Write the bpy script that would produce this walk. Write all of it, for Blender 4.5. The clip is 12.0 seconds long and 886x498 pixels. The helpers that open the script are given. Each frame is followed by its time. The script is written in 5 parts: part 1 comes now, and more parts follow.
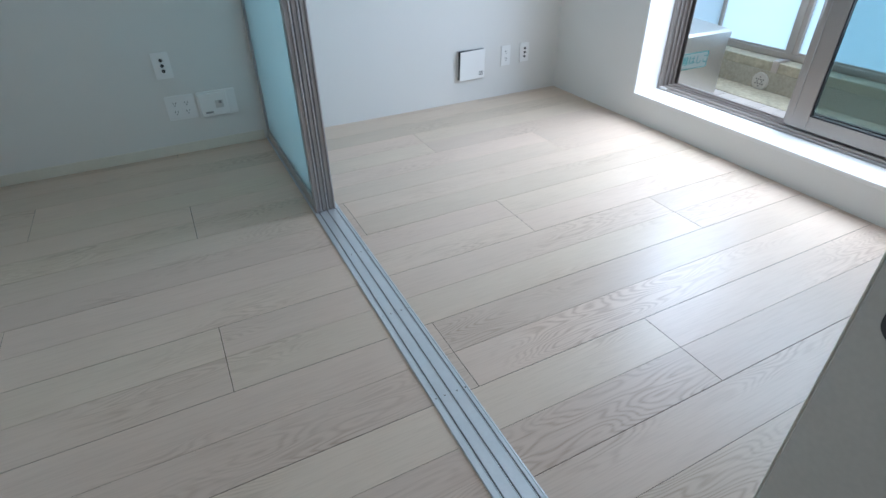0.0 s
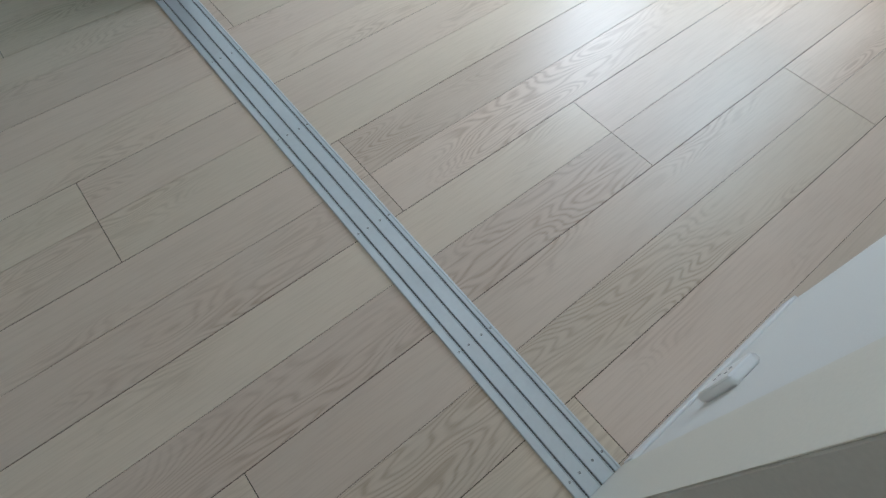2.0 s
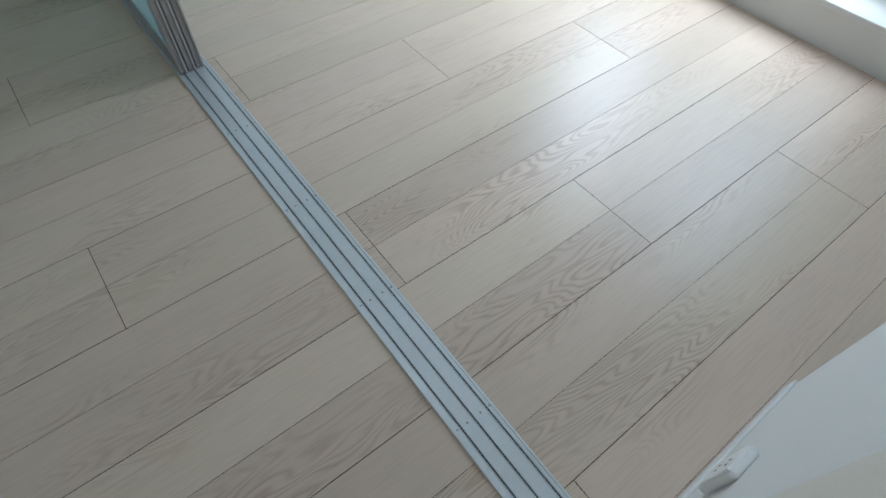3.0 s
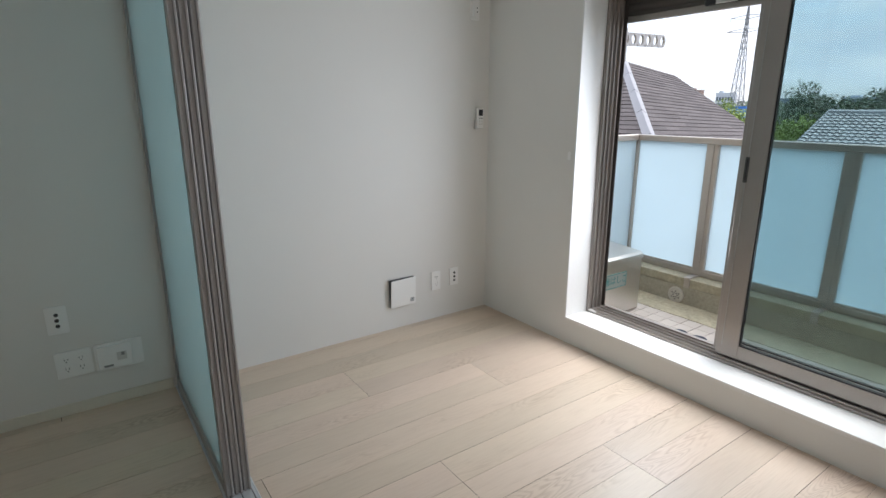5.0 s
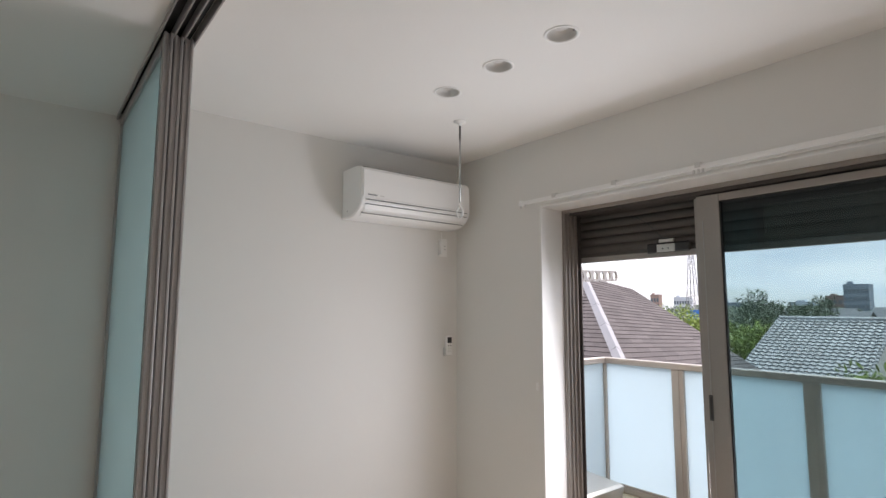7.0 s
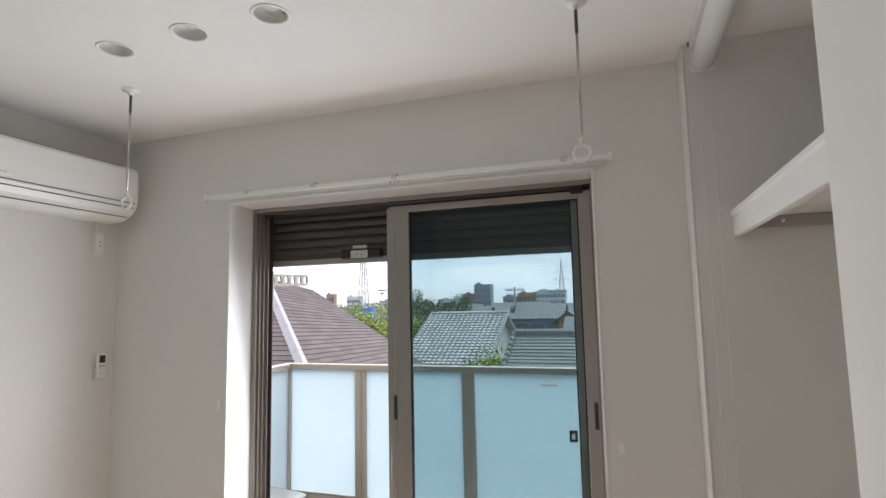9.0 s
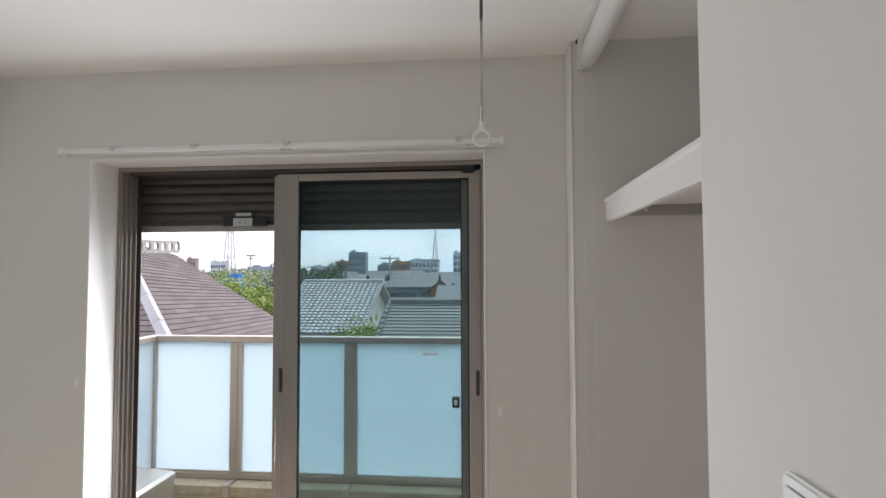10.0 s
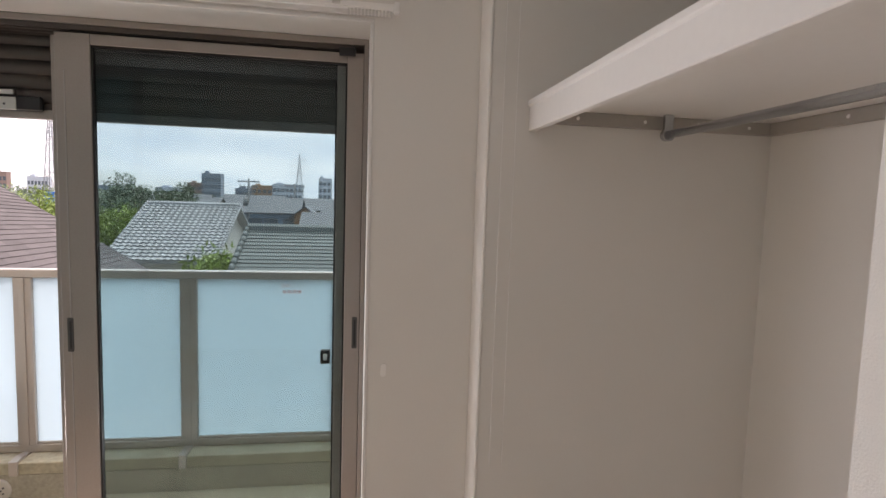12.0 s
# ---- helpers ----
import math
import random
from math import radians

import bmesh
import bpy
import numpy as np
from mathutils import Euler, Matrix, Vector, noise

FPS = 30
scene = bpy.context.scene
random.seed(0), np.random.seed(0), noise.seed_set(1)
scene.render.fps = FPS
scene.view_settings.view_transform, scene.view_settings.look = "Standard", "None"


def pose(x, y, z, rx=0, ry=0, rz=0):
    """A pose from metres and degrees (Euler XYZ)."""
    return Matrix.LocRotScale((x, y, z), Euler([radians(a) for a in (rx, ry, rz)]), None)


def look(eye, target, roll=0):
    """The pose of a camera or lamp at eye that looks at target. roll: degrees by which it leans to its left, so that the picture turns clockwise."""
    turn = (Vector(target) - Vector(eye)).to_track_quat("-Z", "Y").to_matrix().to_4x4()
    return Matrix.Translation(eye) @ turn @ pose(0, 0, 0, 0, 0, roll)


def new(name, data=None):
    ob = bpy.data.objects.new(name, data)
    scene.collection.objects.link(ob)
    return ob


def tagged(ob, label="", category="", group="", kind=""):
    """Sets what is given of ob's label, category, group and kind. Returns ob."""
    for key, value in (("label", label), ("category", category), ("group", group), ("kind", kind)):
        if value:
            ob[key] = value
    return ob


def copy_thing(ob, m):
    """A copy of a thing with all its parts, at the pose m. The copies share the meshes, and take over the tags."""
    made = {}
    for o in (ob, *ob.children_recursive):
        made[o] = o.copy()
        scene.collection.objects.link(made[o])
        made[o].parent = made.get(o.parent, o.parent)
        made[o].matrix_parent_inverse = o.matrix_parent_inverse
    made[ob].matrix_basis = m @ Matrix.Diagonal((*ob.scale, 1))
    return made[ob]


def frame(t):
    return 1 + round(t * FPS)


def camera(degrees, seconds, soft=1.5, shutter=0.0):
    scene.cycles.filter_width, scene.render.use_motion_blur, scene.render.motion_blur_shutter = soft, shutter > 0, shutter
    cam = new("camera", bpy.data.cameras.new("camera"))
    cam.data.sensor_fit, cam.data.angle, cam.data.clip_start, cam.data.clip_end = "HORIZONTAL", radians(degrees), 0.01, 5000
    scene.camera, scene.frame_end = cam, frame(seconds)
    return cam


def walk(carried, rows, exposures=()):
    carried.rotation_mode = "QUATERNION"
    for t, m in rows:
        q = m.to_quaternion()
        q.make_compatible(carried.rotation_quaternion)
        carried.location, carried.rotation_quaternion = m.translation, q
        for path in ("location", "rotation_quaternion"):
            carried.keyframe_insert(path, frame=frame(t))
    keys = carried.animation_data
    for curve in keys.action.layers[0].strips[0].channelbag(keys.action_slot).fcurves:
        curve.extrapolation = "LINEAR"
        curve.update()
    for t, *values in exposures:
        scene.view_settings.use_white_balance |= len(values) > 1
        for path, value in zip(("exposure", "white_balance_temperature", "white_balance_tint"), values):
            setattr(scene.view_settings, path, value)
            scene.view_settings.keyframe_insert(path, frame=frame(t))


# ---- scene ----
cam = camera(79.3, 12.0)
PATH = [
    (0, (-0.051, -0.054, 1.161), (0.693, 1.433, 0.051), -0.9),
    (0.5, (0.044, 0.106, 1.177), (0.811, 1.497, -0.039), -1.0),
    (1, (0.077, 0.177, 1.182), (0.851, 1.35, -0.242), -1.0),
    (1.5, (0.08, 0.185, 1.162), (0.792, 1.106, -0.464), -0.2),
    (2, (0.087, 0.18, 1.142), (0.727, 0.942, -0.592), 1.3),
    (2.5, (0.094, 0.184, 1.141), (0.737, 0.941, -0.594), 2.0),
    (3, (0.105, 0.199, 1.185), (0.844, 1.107, -0.437), 1.9),
    (3.5, (0.108, 0.21, 1.243), (0.987, 1.347, -0.148), 1.4),
    (3.7, (0.097, 0.237, 1.262), (1.048, 1.439, -0.022), 2.3),
    (5.5, (0.064, 0.208, 1.423), (1.174, 1.851, 1.16), -1.1),
    (6, (0.06, 0.199, 1.476), (1.171, 1.861, 1.416), -1.3),
    (6.5, (0.069, 0.186, 1.519), (1.178, 1.845, 1.652), -0.7),
    (8.5, (0.111, 0.305, 1.564), (1.871, 1.213, 1.843), -0.1),
    (9, (0.155, 0.346, 1.579), (2.041, 0.978, 1.789), -1.2),
    (9.5, (0.126, 0.397, 1.599), (2.085, 0.778, 1.735), -1.2),
    (10, (0.106, 0.413, 1.604), (2.095, 0.596, 1.69), -0.2),
    (10.5, (0.117, 0.412, 1.592), (2.115, 0.511, 1.55), 0.1),
    (11, (0.153, 0.434, 1.538), (2.145, 0.449, 1.352), 0.3),
    (11.5, (0.358, 0.47, 1.533), (2.343, 0.386, 1.299), 0.5),
    (12, (0.657, 0.474, 1.573), (2.624, 0.16, 1.401), 1.8),
]
# the clip's camera drifts from a cool to a warm white balance
TONE = [(0.0, 2.68, 5320, 8), (1.0, 2.38, 5800, 9), (1.5, 2.44, 5750, 8), (2.5, 2.58, 5550, 4), (3.5, 2.3, 5500, 4), (5.5, 2.2, 6600, 15), (6.5, 2.36, 6750, 18), (8.5, 2.36, 6850, 17), (9.5, 2.5, 6620, 15), (11.0, 2.38, 6950, 20), (12.0, 2.46, 7250, 24)]
walk(cam, [(t, look(eye, target, roll)) for t, eye, target, roll in PATH], TONE)

# ---- world and light ----
SUN_EL, SUN_AZ = 64.0, 110.0
world = bpy.data.worlds.new("sky")
scene.world = world
world.use_nodes = True
wn, wl = world.node_tree.nodes, world.node_tree.links
wn.clear()
w_out, w_bg = wn.new("ShaderNodeOutputWorld"), wn.new("ShaderNodeBackground")
w_sky = wn.new("ShaderNodeTexSky")
w_sky.sky_type, w_sky.sun_disc = "NISHITA", False
w_sky.sun_elevation, w_sky.sun_rotation = radians(SUN_EL), radians(SUN_AZ)
w_sky.dust_density = 2.0
w_co, w_map, w_cl = wn.new("ShaderNodeTexCoord"), wn.new("ShaderNodeMapping"), wn.new("ShaderNodeTexNoise")
w_map.inputs["Scale"].default_value = (1.2, 1.2, 7.0)
w_cl.inputs["Scale"].default_value, w_cl.inputs["Detail"].default_value = 1.6, 3.0
w_ramp, w_mix = wn.new("ShaderNodeValToRGB"), wn.new("ShaderNodeMix")
w_ramp.color_ramp.elements[0].position, w_ramp.color_ramp.elements[1].position = 0.22, 0.50
w_mix.data_type = "RGBA"
w_cl2, w_tone = wn.new("ShaderNodeTexNoise"), wn.new("ShaderNodeValToRGB")
w_cl2.inputs["Scale"].default_value, w_cl2.inputs["Detail"].default_value = 3.1, 4.0
w_tone.color_ramp.elements[0].position, w_tone.color_ramp.elements[1].position = 0.36, 0.64
w_tone.color_ramp.elements[0].color, w_tone.color_ramp.elements[1].color = (3.0, 3.45, 4.1, 1), (4.6, 4.7, 4.95, 1)
wl.new(w_map.outputs["Vector"], w_cl2.inputs["Vector"])
wl.new(w_cl2.outputs["Fac"], w_tone.inputs["Fac"])
wl.new(w_tone.outputs["Color"], w_mix.inputs[7])
wl.new(w_co.outputs["Generated"], w_map.inputs["Vector"])
wl.new(w_map.outputs["Vector"], w_cl.inputs["Vector"])
wl.new(w_cl.outputs["Fac"], w_ramp.inputs["Fac"])
wl.new(w_ramp.outputs["Color"], w_mix.inputs[0])
wl.new(w_sky.outputs["Color"], w_mix.inputs[6])
wl.new(w_mix.outputs[2], w_bg.inputs["Color"])
w_bg.inputs["Strength"].default_value = 0.07
wl.new(w_bg.outputs["Background"], w_out.inputs["Surface"])

sun = new("sun", bpy.data.lights.new("sun", "SUN"))
sun.data.energy, sun.data.angle, sun.data.color = 1.1, radians(60), (1.0, 0.97, 0.93)
sun_dir = Vector((math.cos(radians(SUN_EL)) * math.sin(radians(SUN_AZ)), math.cos(radians(SUN_EL)) * math.cos(radians(SUN_AZ)), math.sin(radians(SUN_EL))))
sun.matrix_world = look(sun_dir * 60, (0, 0, 0))
scene.cycles.diffuse_bounces = 10

# the sky's light in the window's opening: the open half, and the half behind glass


def sky_in_window(yc, width, watts):
    lamp = new("window_skylight", bpy.data.lights.new("window_skylight", "AREA"))
    lamp.data.shape, lamp.data.size, lamp.data.size_y = "RECTANGLE", width, 1.10
    lamp.data.energy, lamp.data.spread, lamp.data.color = watts, radians(180), (0.86, 0.93, 1.0)
    lamp.matrix_world = look((2.545, yc, 1.20), (2.545 - 0.99, yc, 1.20 - 0.14))


sky_in_window(1.75, 0.52, 2.9)
sky_in_window(0.96, 0.70, 1.45)

# ---- helpers for building ----


def box(bm, x0, x1, y0, y1, z0, z1, bevel=0.0, seg=1):
    v = [bm.verts.new((x, y, z)) for x in (x0, x1) for y in (y0, y1) for z in (z0, z1)]
    fs = [bm.faces.new([v[i] for i in q]) for q in ((0, 1, 3, 2), (4, 6, 7, 5), (0, 4, 5, 1), (2, 3, 7, 6), (0, 2, 6, 4), (1, 5, 7, 3))]
    if bevel:
        es = {e for f in fs for e in f.edges}
        bmesh.ops.bevel(bm, geom=list(es), offset=bevel, segments=seg, affect="EDGES", profile=0.7)
    return bm


def rod(bm, a, b, r, seg=14, r2=None, caps=True):
    a, b = Vector(a), Vector(b)
    d = b - a
    q = d.to_track_quat("Z", "Y").to_matrix()
    r2 = r if r2 is None else r2
    ra, rb = [], []
    for i in range(seg):
        w = Vector((math.cos(2 * math.pi * i / seg), math.sin(2 * math.pi * i / seg), 0))
        ra.append(bm.verts.new(a + q @ (w * r)))
        rb.append(bm.verts.new(b + q @ (w * r2)))
    for i in range(seg):
        f = bm.faces.new((ra[i], ra[(i + 1) % seg], rb[(i + 1) % seg], rb[i]))
        f.smooth = True
    if caps:
        bm.faces.new(ra[::-1])
        bm.faces.new(rb)
    return bm


def lathe(bm, centre, axis, profile, seg=24, close=False):
    """profile: (radius, height along the axis) pairs"""
    q = Vector(axis).to_track_quat("Z", "Y").to_matrix()
    rings = []
    for r, h in profile:
        rings.append([bm.verts.new(Vector(centre) + q @ Vector((r * math.cos(2 * math.pi * i / seg), r * math.sin(2 * math.pi * i / seg), h))) for i in range(seg)])
    for a, b in zip(rings, rings[1:]):
        for i in range(seg):
            bm.faces.new((a[i], a[(i + 1) % seg], b[(i + 1) % seg], b[i])).smooth = True
    if close:
        bm.faces.new(rings[-1])
        bm.faces.new(rings[0][::-1])
    return bm


def prism(bm, outline, axis, lo, hi, bevel=0.0, seg=2):
    """a closed outline swept along x, y or z. The outline's pairs are the two other axes in order."""
    def at(p, t):
        return {"x": (t, p[0], p[1]), "y": (p[0], t, p[1]), "z": (p[0], p[1], t)}[axis]
    a = [bm.verts.new(at(p, lo)) for p in outline]
    b = [bm.verts.new(at(p, hi)) for p in outline]
    n = len(outline)
    fs = [bm.faces.new((a[i], a[(i + 1) % n], b[(i + 1) % n], b[i])) for i in range(n)]
    fs += [bm.faces.new(a[::-1]), bm.faces.new(b)]
    bmesh.ops.recalc_face_normals(bm, faces=fs)
    if bevel:
        es = {e for f in fs for e in f.edges}
        bmesh.ops.bevel(bm, geom=list(es), offset=bevel, segments=seg, affect="EDGES")
    return bm


def rounded(u0, u1, v0, v1, r, n=4):
    pts = []
    for cu, cv, s in ((u1 - r, v1 - r, 0), (u0 + r, v1 - r, 90), (u0 + r, v0 + r, 180), (u1 - r, v0 + r, 270)):
        for i in range(n + 1):
            a = radians(s + 90 * i / n)
            pts.append((cu + r * math.cos(a), cv + r * math.sin(a)))
    return pts


def mesh_of(name, bm):
    bmesh.ops.recalc_face_normals(bm, faces=bm.faces[:])
    me = bpy.data.meshes.new(name)
    bm.to_mesh(me)
    bm.free()
    return me


def thing(name, at, label, category, group="", kind=""):
    ob = new(name)
    ob.empty_display_size = 0.1
    ob.matrix_basis = Matrix.Translation(at)
    return tagged(ob, label, category, group, kind)


def part(name, bm, material, parent, label=""):
    """links a bmesh in world coordinates as one mesh object under a thing or a part"""
    ob = new(name, mesh_of(name, bm) if isinstance(bm, bmesh.types.BMesh) else bm)
    ob.data.materials.append(material)
    ob.parent = parent
    ob.matrix_parent_inverse = parent.matrix_basis.inverted() if parent.parent is None else Matrix()
    return tagged(ob, label)


def solo(name, bm, material, label, category, kind="", group=""):
    ob = new(name, mesh_of(name, bm))
    ob.data.materials.append(material)
    return tagged(ob, label, category, group, kind)


def B():
    return bmesh.new()


def words(body, size, m, depth=0.0004):
    """flat lettering as a bmesh; m is the pose of its centre, facing +z of m"""
    c = bpy.data.curves.new("words", "FONT")
    c.body, c.size, c.align_x, c.align_y, c.extrude = body, size, "CENTER", "CENTER", depth
    o = bpy.data.objects.new("words", c)
    scene.collection.objects.link(o)
    me = bpy.data.meshes.new_from_object(o.evaluated_get(bpy.context.evaluated_depsgraph_get()))
    bpy.data.objects.remove(o)
    bm = B()
    bm.from_mesh(me)
    bmesh.ops.transform(bm, matrix=m, verts=bm.verts[:])
    bpy.data.meshes.remove(me)
    return bm


# ---- materials ----


def mat(name, color, rough=0.5, metal=0.0, bump=0.0, bump_scale=200.0, vary=0.06, vary_scale=3.0, spec=0.5, coat=0.0, random_vary=0.0):
    m = bpy.data.materials.new(name)
    m.use_nodes = True
    n, l = m.node_tree.nodes, m.node_tree.links
    p = n["Principled BSDF"]
    p.inputs["Roughness"].default_value, p.inputs["Metallic"].default_value = rough, metal
    p.inputs["Specular IOR Level"].default_value, p.inputs["Coat Weight"].default_value = spec, coat
    co = n.new("ShaderNodeTexCoord")
    a, b = n.new("ShaderNodeTexNoise"), n.new("ShaderNodeTexNoise")
    a.inputs["Scale"].default_value, a.inputs["Detail"].default_value = vary_scale, 4
    b.inputs["Scale"].default_value, b.inputs["Detail"].default_value = bump_scale, 3
    l.new(co.outputs["Object"], a.inputs["Vector"])
    l.new(co.outputs["Object"], b.inputs["Vector"])
    add = n.new("ShaderNodeMath")
    add.operation = "ADD"
    mr = n.new("ShaderNodeMapRange")
    mr.inputs["From Min"].default_value, mr.inputs["From Max"].default_value = 0.6, 1.4
    mr.inputs["To Min"].default_value, mr.inputs["To Max"].default_value = 1 - vary, 1 + vary
    l.new(a.outputs["Fac"], add.inputs[0])
    l.new(b.outputs["Fac"], add.inputs[1])
    l.new(add.outputs[0], mr.inputs["Value"])
    hsv = n.new("ShaderNodeHueSaturation")
    hsv.inputs["Color"].default_value = (*color, 1)
    value = mr.outputs["Result"]
    if random_vary:
        info, mr2, mul = n.new("ShaderNodeObjectInfo"), n.new("ShaderNodeMapRange"), n.new("ShaderNodeMath")
        mr2.inputs["To Min"].default_value, mr2.inputs["To Max"].default_value = 1 - random_vary, 1 + random_vary
        l.new(info.outputs["Random"], mr2.inputs["Value"])
        mul.operation = "MULTIPLY"
        l.new(value, mul.inputs[0])
        l.new(mr2.outputs["Result"], mul.inputs[1])
        value = mul.outputs[0]
    l.new(value, hsv.inputs["Value"])
    l.new(hsv.outputs["Color"], p.inputs["Base Color"])
    rr = n.new("ShaderNodeMapRange")
    rr.inputs["To Min"].default_value, rr.inputs["To Max"].default_value = rough * 0.85, min(1, rough * 1.15)
    l.new(a.outputs["Fac"], rr.inputs["Value"])
    l.new(rr.outputs["Result"], p.inputs["Roughness"])
    if bump:
        bp = n.new("ShaderNodeBump")
        bp.inputs["Strength"].default_value, bp.inputs["Distance"].default_value = 1.0, bump
        l.new(b.outputs["Fac"], bp.inputs["Height"])
        l.new(bp.outputs["Normal"], p.inputs["Normal"])
    return m


def island_vary(m, amount):
    """lets the joined pieces of one mesh differ a little from one another"""
    n, l = m.node_tree.nodes, m.node_tree.links
    hsv = next(x for x in n if x.type == "HUE_SAT")
    old = hsv.inputs["Value"].links[0].from_socket
    geo, mr, mul = n.new("ShaderNodeNewGeometry"), n.new("ShaderNodeMapRange"), n.new("ShaderNodeMath")
    mr.inputs["To Min"].default_value, mr.inputs["To Max"].default_value = 1 - amount, 1 + amount
    mul.operation = "MULTIPLY"
    l.new(geo.outputs["Random Per Island"], mr.inputs["Value"])
    l.new(old, mul.inputs[0])
    l.new(mr.outputs["Result"], mul.inputs[1])
    l.new(mul.outputs[0], hsv.inputs["Value"])
    return m


def wood_floor():
    m = bpy.data.materials.new("pale_ash_floor")
    m.use_nodes = True
    n, l = m.node_tree.nodes, m.node_tree.links
    p = n["Principled BSDF"]
    p.inputs["Specular IOR Level"].default_value = 0.48
    co, info = n.new("ShaderNodeTexCoord"), n.new("ShaderNodeObjectInfo")
    sep = n.new("ShaderNodeSeparateXYZ")
    l.new(co.outputs["Object"], sep.inputs[0])
    # which of the board's two strips
    strip = n.new("ShaderNodeMath")
    strip.operation = "GREATER_THAN"
    strip.inputs[1].default_value = 0.1515
    l.new(sep.outputs["Y"], strip.inputs[0])
    seed = n.new("ShaderNodeMath")
    seed.operation = "MULTIPLY_ADD"
    seed.inputs[1].default_value = 7.3
    l.new(strip.outputs[0], seed.inputs[0])
    rnd = n.new("ShaderNodeMath")
    rnd.operation = "MULTIPLY"
    rnd.inputs[1].default_value = 61.0
    l.new(info.outputs["Random"], rnd.inputs[0])
    l.new(rnd.outputs[0], seed.inputs[2])
    comb = n.new("ShaderNodeCombineXYZ")
    l.new(sep.outputs["X"], comb.inputs[0])
    l.new(sep.outputs["Y"], comb.inputs[1])
    l.new(seed.outputs[0], comb.inputs[2])

    def noise_at(scale, sx, sy, detail=3.0):
        mp, t = n.new("ShaderNodeMapping"), n.new("ShaderNodeTexNoise")
        mp.inputs["Scale"].default_value = (sx, sy, 1)
        t.inputs["Scale"].default_value, t.inputs["Detail"].default_value = scale, detail
        l.new(comb.outputs[0], mp.inputs["Vector"])
        l.new(mp.outputs["Vector"], t.inputs["Vector"])
        return t.outputs["Fac"]

    def math_(op, a, b):
        x = n.new("ShaderNodeMath")
        x.operation = op
        for i, s in enumerate((a, b)):
            if isinstance(s, (int, float)):
                x.inputs[i].default_value = s
            elif s is not None:
                l.new(s, x.inputs[i])
        return x.outputs[0]

    figure = noise_at(1.0, 1.3, 8.0, 2.0)            # slow field whose contours are the growth rings
    rings = math_("SINE", math_("MULTIPLY", figure, 215.0), None)
    rings = math_("POWER", math_("ADD", math_("MULTIPLY", rings, 0.5), 0.5), 2.0)
    pores = noise_at(1.0, 9.0, 260.0, 2.0)
    patch = noise_at(1.0, 1.1, 3.4, 2.0)
    mr = n.new("ShaderNodeMapRange")
    mr.inputs["From Min"].default_value, mr.inputs["From Max"].default_value = 0.49, 0.67
    l.new(patch, mr.inputs["Value"])
    fleck = noise_at(1.0, 26.0, 420.0, 1.0)
    figure_amount = math_("MULTIPLY", math_("MULTIPLY", rings, math_("ADD", fleck, 0.55)), mr.outputs["Result"])
    grain = math_("ADD", math_("MULTIPLY", figure_amount, 0.54), math_("MULTIPLY", math_("SUBTRACT", pores, 0.44), 0.75))
    ramp = n.new("ShaderNodeValToRGB")
    ramp.color_ramp.elements[0].color = (0.655, 0.535, 0.425, 1)
    ramp.color_ramp.elements[1].color = (0.42, 0.305, 0.215, 1)
    l.new(grain, ramp.inputs["Fac"])
    tone = n.new("ShaderNodeHueSaturation")
    shade = math_("ADD", math_("MULTIPLY", math_("FRACT", math_("MULTIPLY", seed.outputs[0], 3.17), None), 0.15), 0.93)
    slow = noise_at(1.0, 2.0, 6.0, 3.0)
    l.new(math_("MULTIPLY", shade, math_("ADD", math_("MULTIPLY", slow, 0.16), 0.92)), tone.inputs["Value"])
    l.new(math_("ADD", math_("MULTIPLY", math_("FRACT", math_("MULTIPLY", seed.outputs[0], 5.71), None), 0.014), 0.493), tone.inputs["Hue"])
    l.new(ramp.outputs["Color"], tone.inputs["Color"])
    l.new(tone.outputs["Color"], p.inputs["Base Color"])
    rr = n.new("ShaderNodeMapRange")
    rr.inputs["To Min"].default_value, rr.inputs["To Max"].default_value = 0.30, 0.39
    l.new(slow, rr.inputs["Value"])
    l.new(rr.outputs["Result"], p.inputs["Roughness"])
    bp = n.new("ShaderNodeBump")
    bp.inputs["Strength"].default_value, bp.inputs["Distance"].default_value = 0.35, 0.0004
    l.new(grain, bp.inputs["Height"])
    l.new(bp.outputs["Normal"], p.inputs["Normal"])
    return m


def sheen(n, l, low=0.025, high=0.55):
    """share of gloss, small face on and rising towards a grazing view"""
    lw, pw, mr = n.new("ShaderNodeLayerWeight"), n.new("ShaderNodeMath"), n.new("ShaderNodeMapRange")
    lw.inputs["Blend"].default_value = 0.5
    pw.operation = "POWER"
    pw.inputs[1].default_value = 4.0
    mr.inputs["To Min"].default_value, mr.inputs["To Max"].default_value = low, high
    l.new(lw.outputs["Facing"], pw.inputs[0])
    l.new(pw.outputs[0], mr.inputs["Value"])
    return mr.outputs["Result"]


def clear_glass(name, tint, low=0.025):
    m = bpy.data.materials.new(name)
    m.use_nodes = True
    n, l = m.node_tree.nodes, m.node_tree.links
    n.clear()
    out, mix = n.new("ShaderNodeOutputMaterial"), n.new("ShaderNodeMixShader")
    tr, gl = n.new("ShaderNodeBsdfTransparent"), n.new("ShaderNodeBsdfGlossy")
    tr.inputs["Color"].default_value = (*tint, 1)
    gl.inputs["Roughness"].default_value = 0.0
    l.new(sheen(n, l, low), mix.inputs[0])
    l.new(tr.outputs[0], mix.inputs[1])
    l.new(gl.outputs[0], mix.inputs[2])
    l.new(mix.outputs[0], out.inputs["Surface"])
    return m


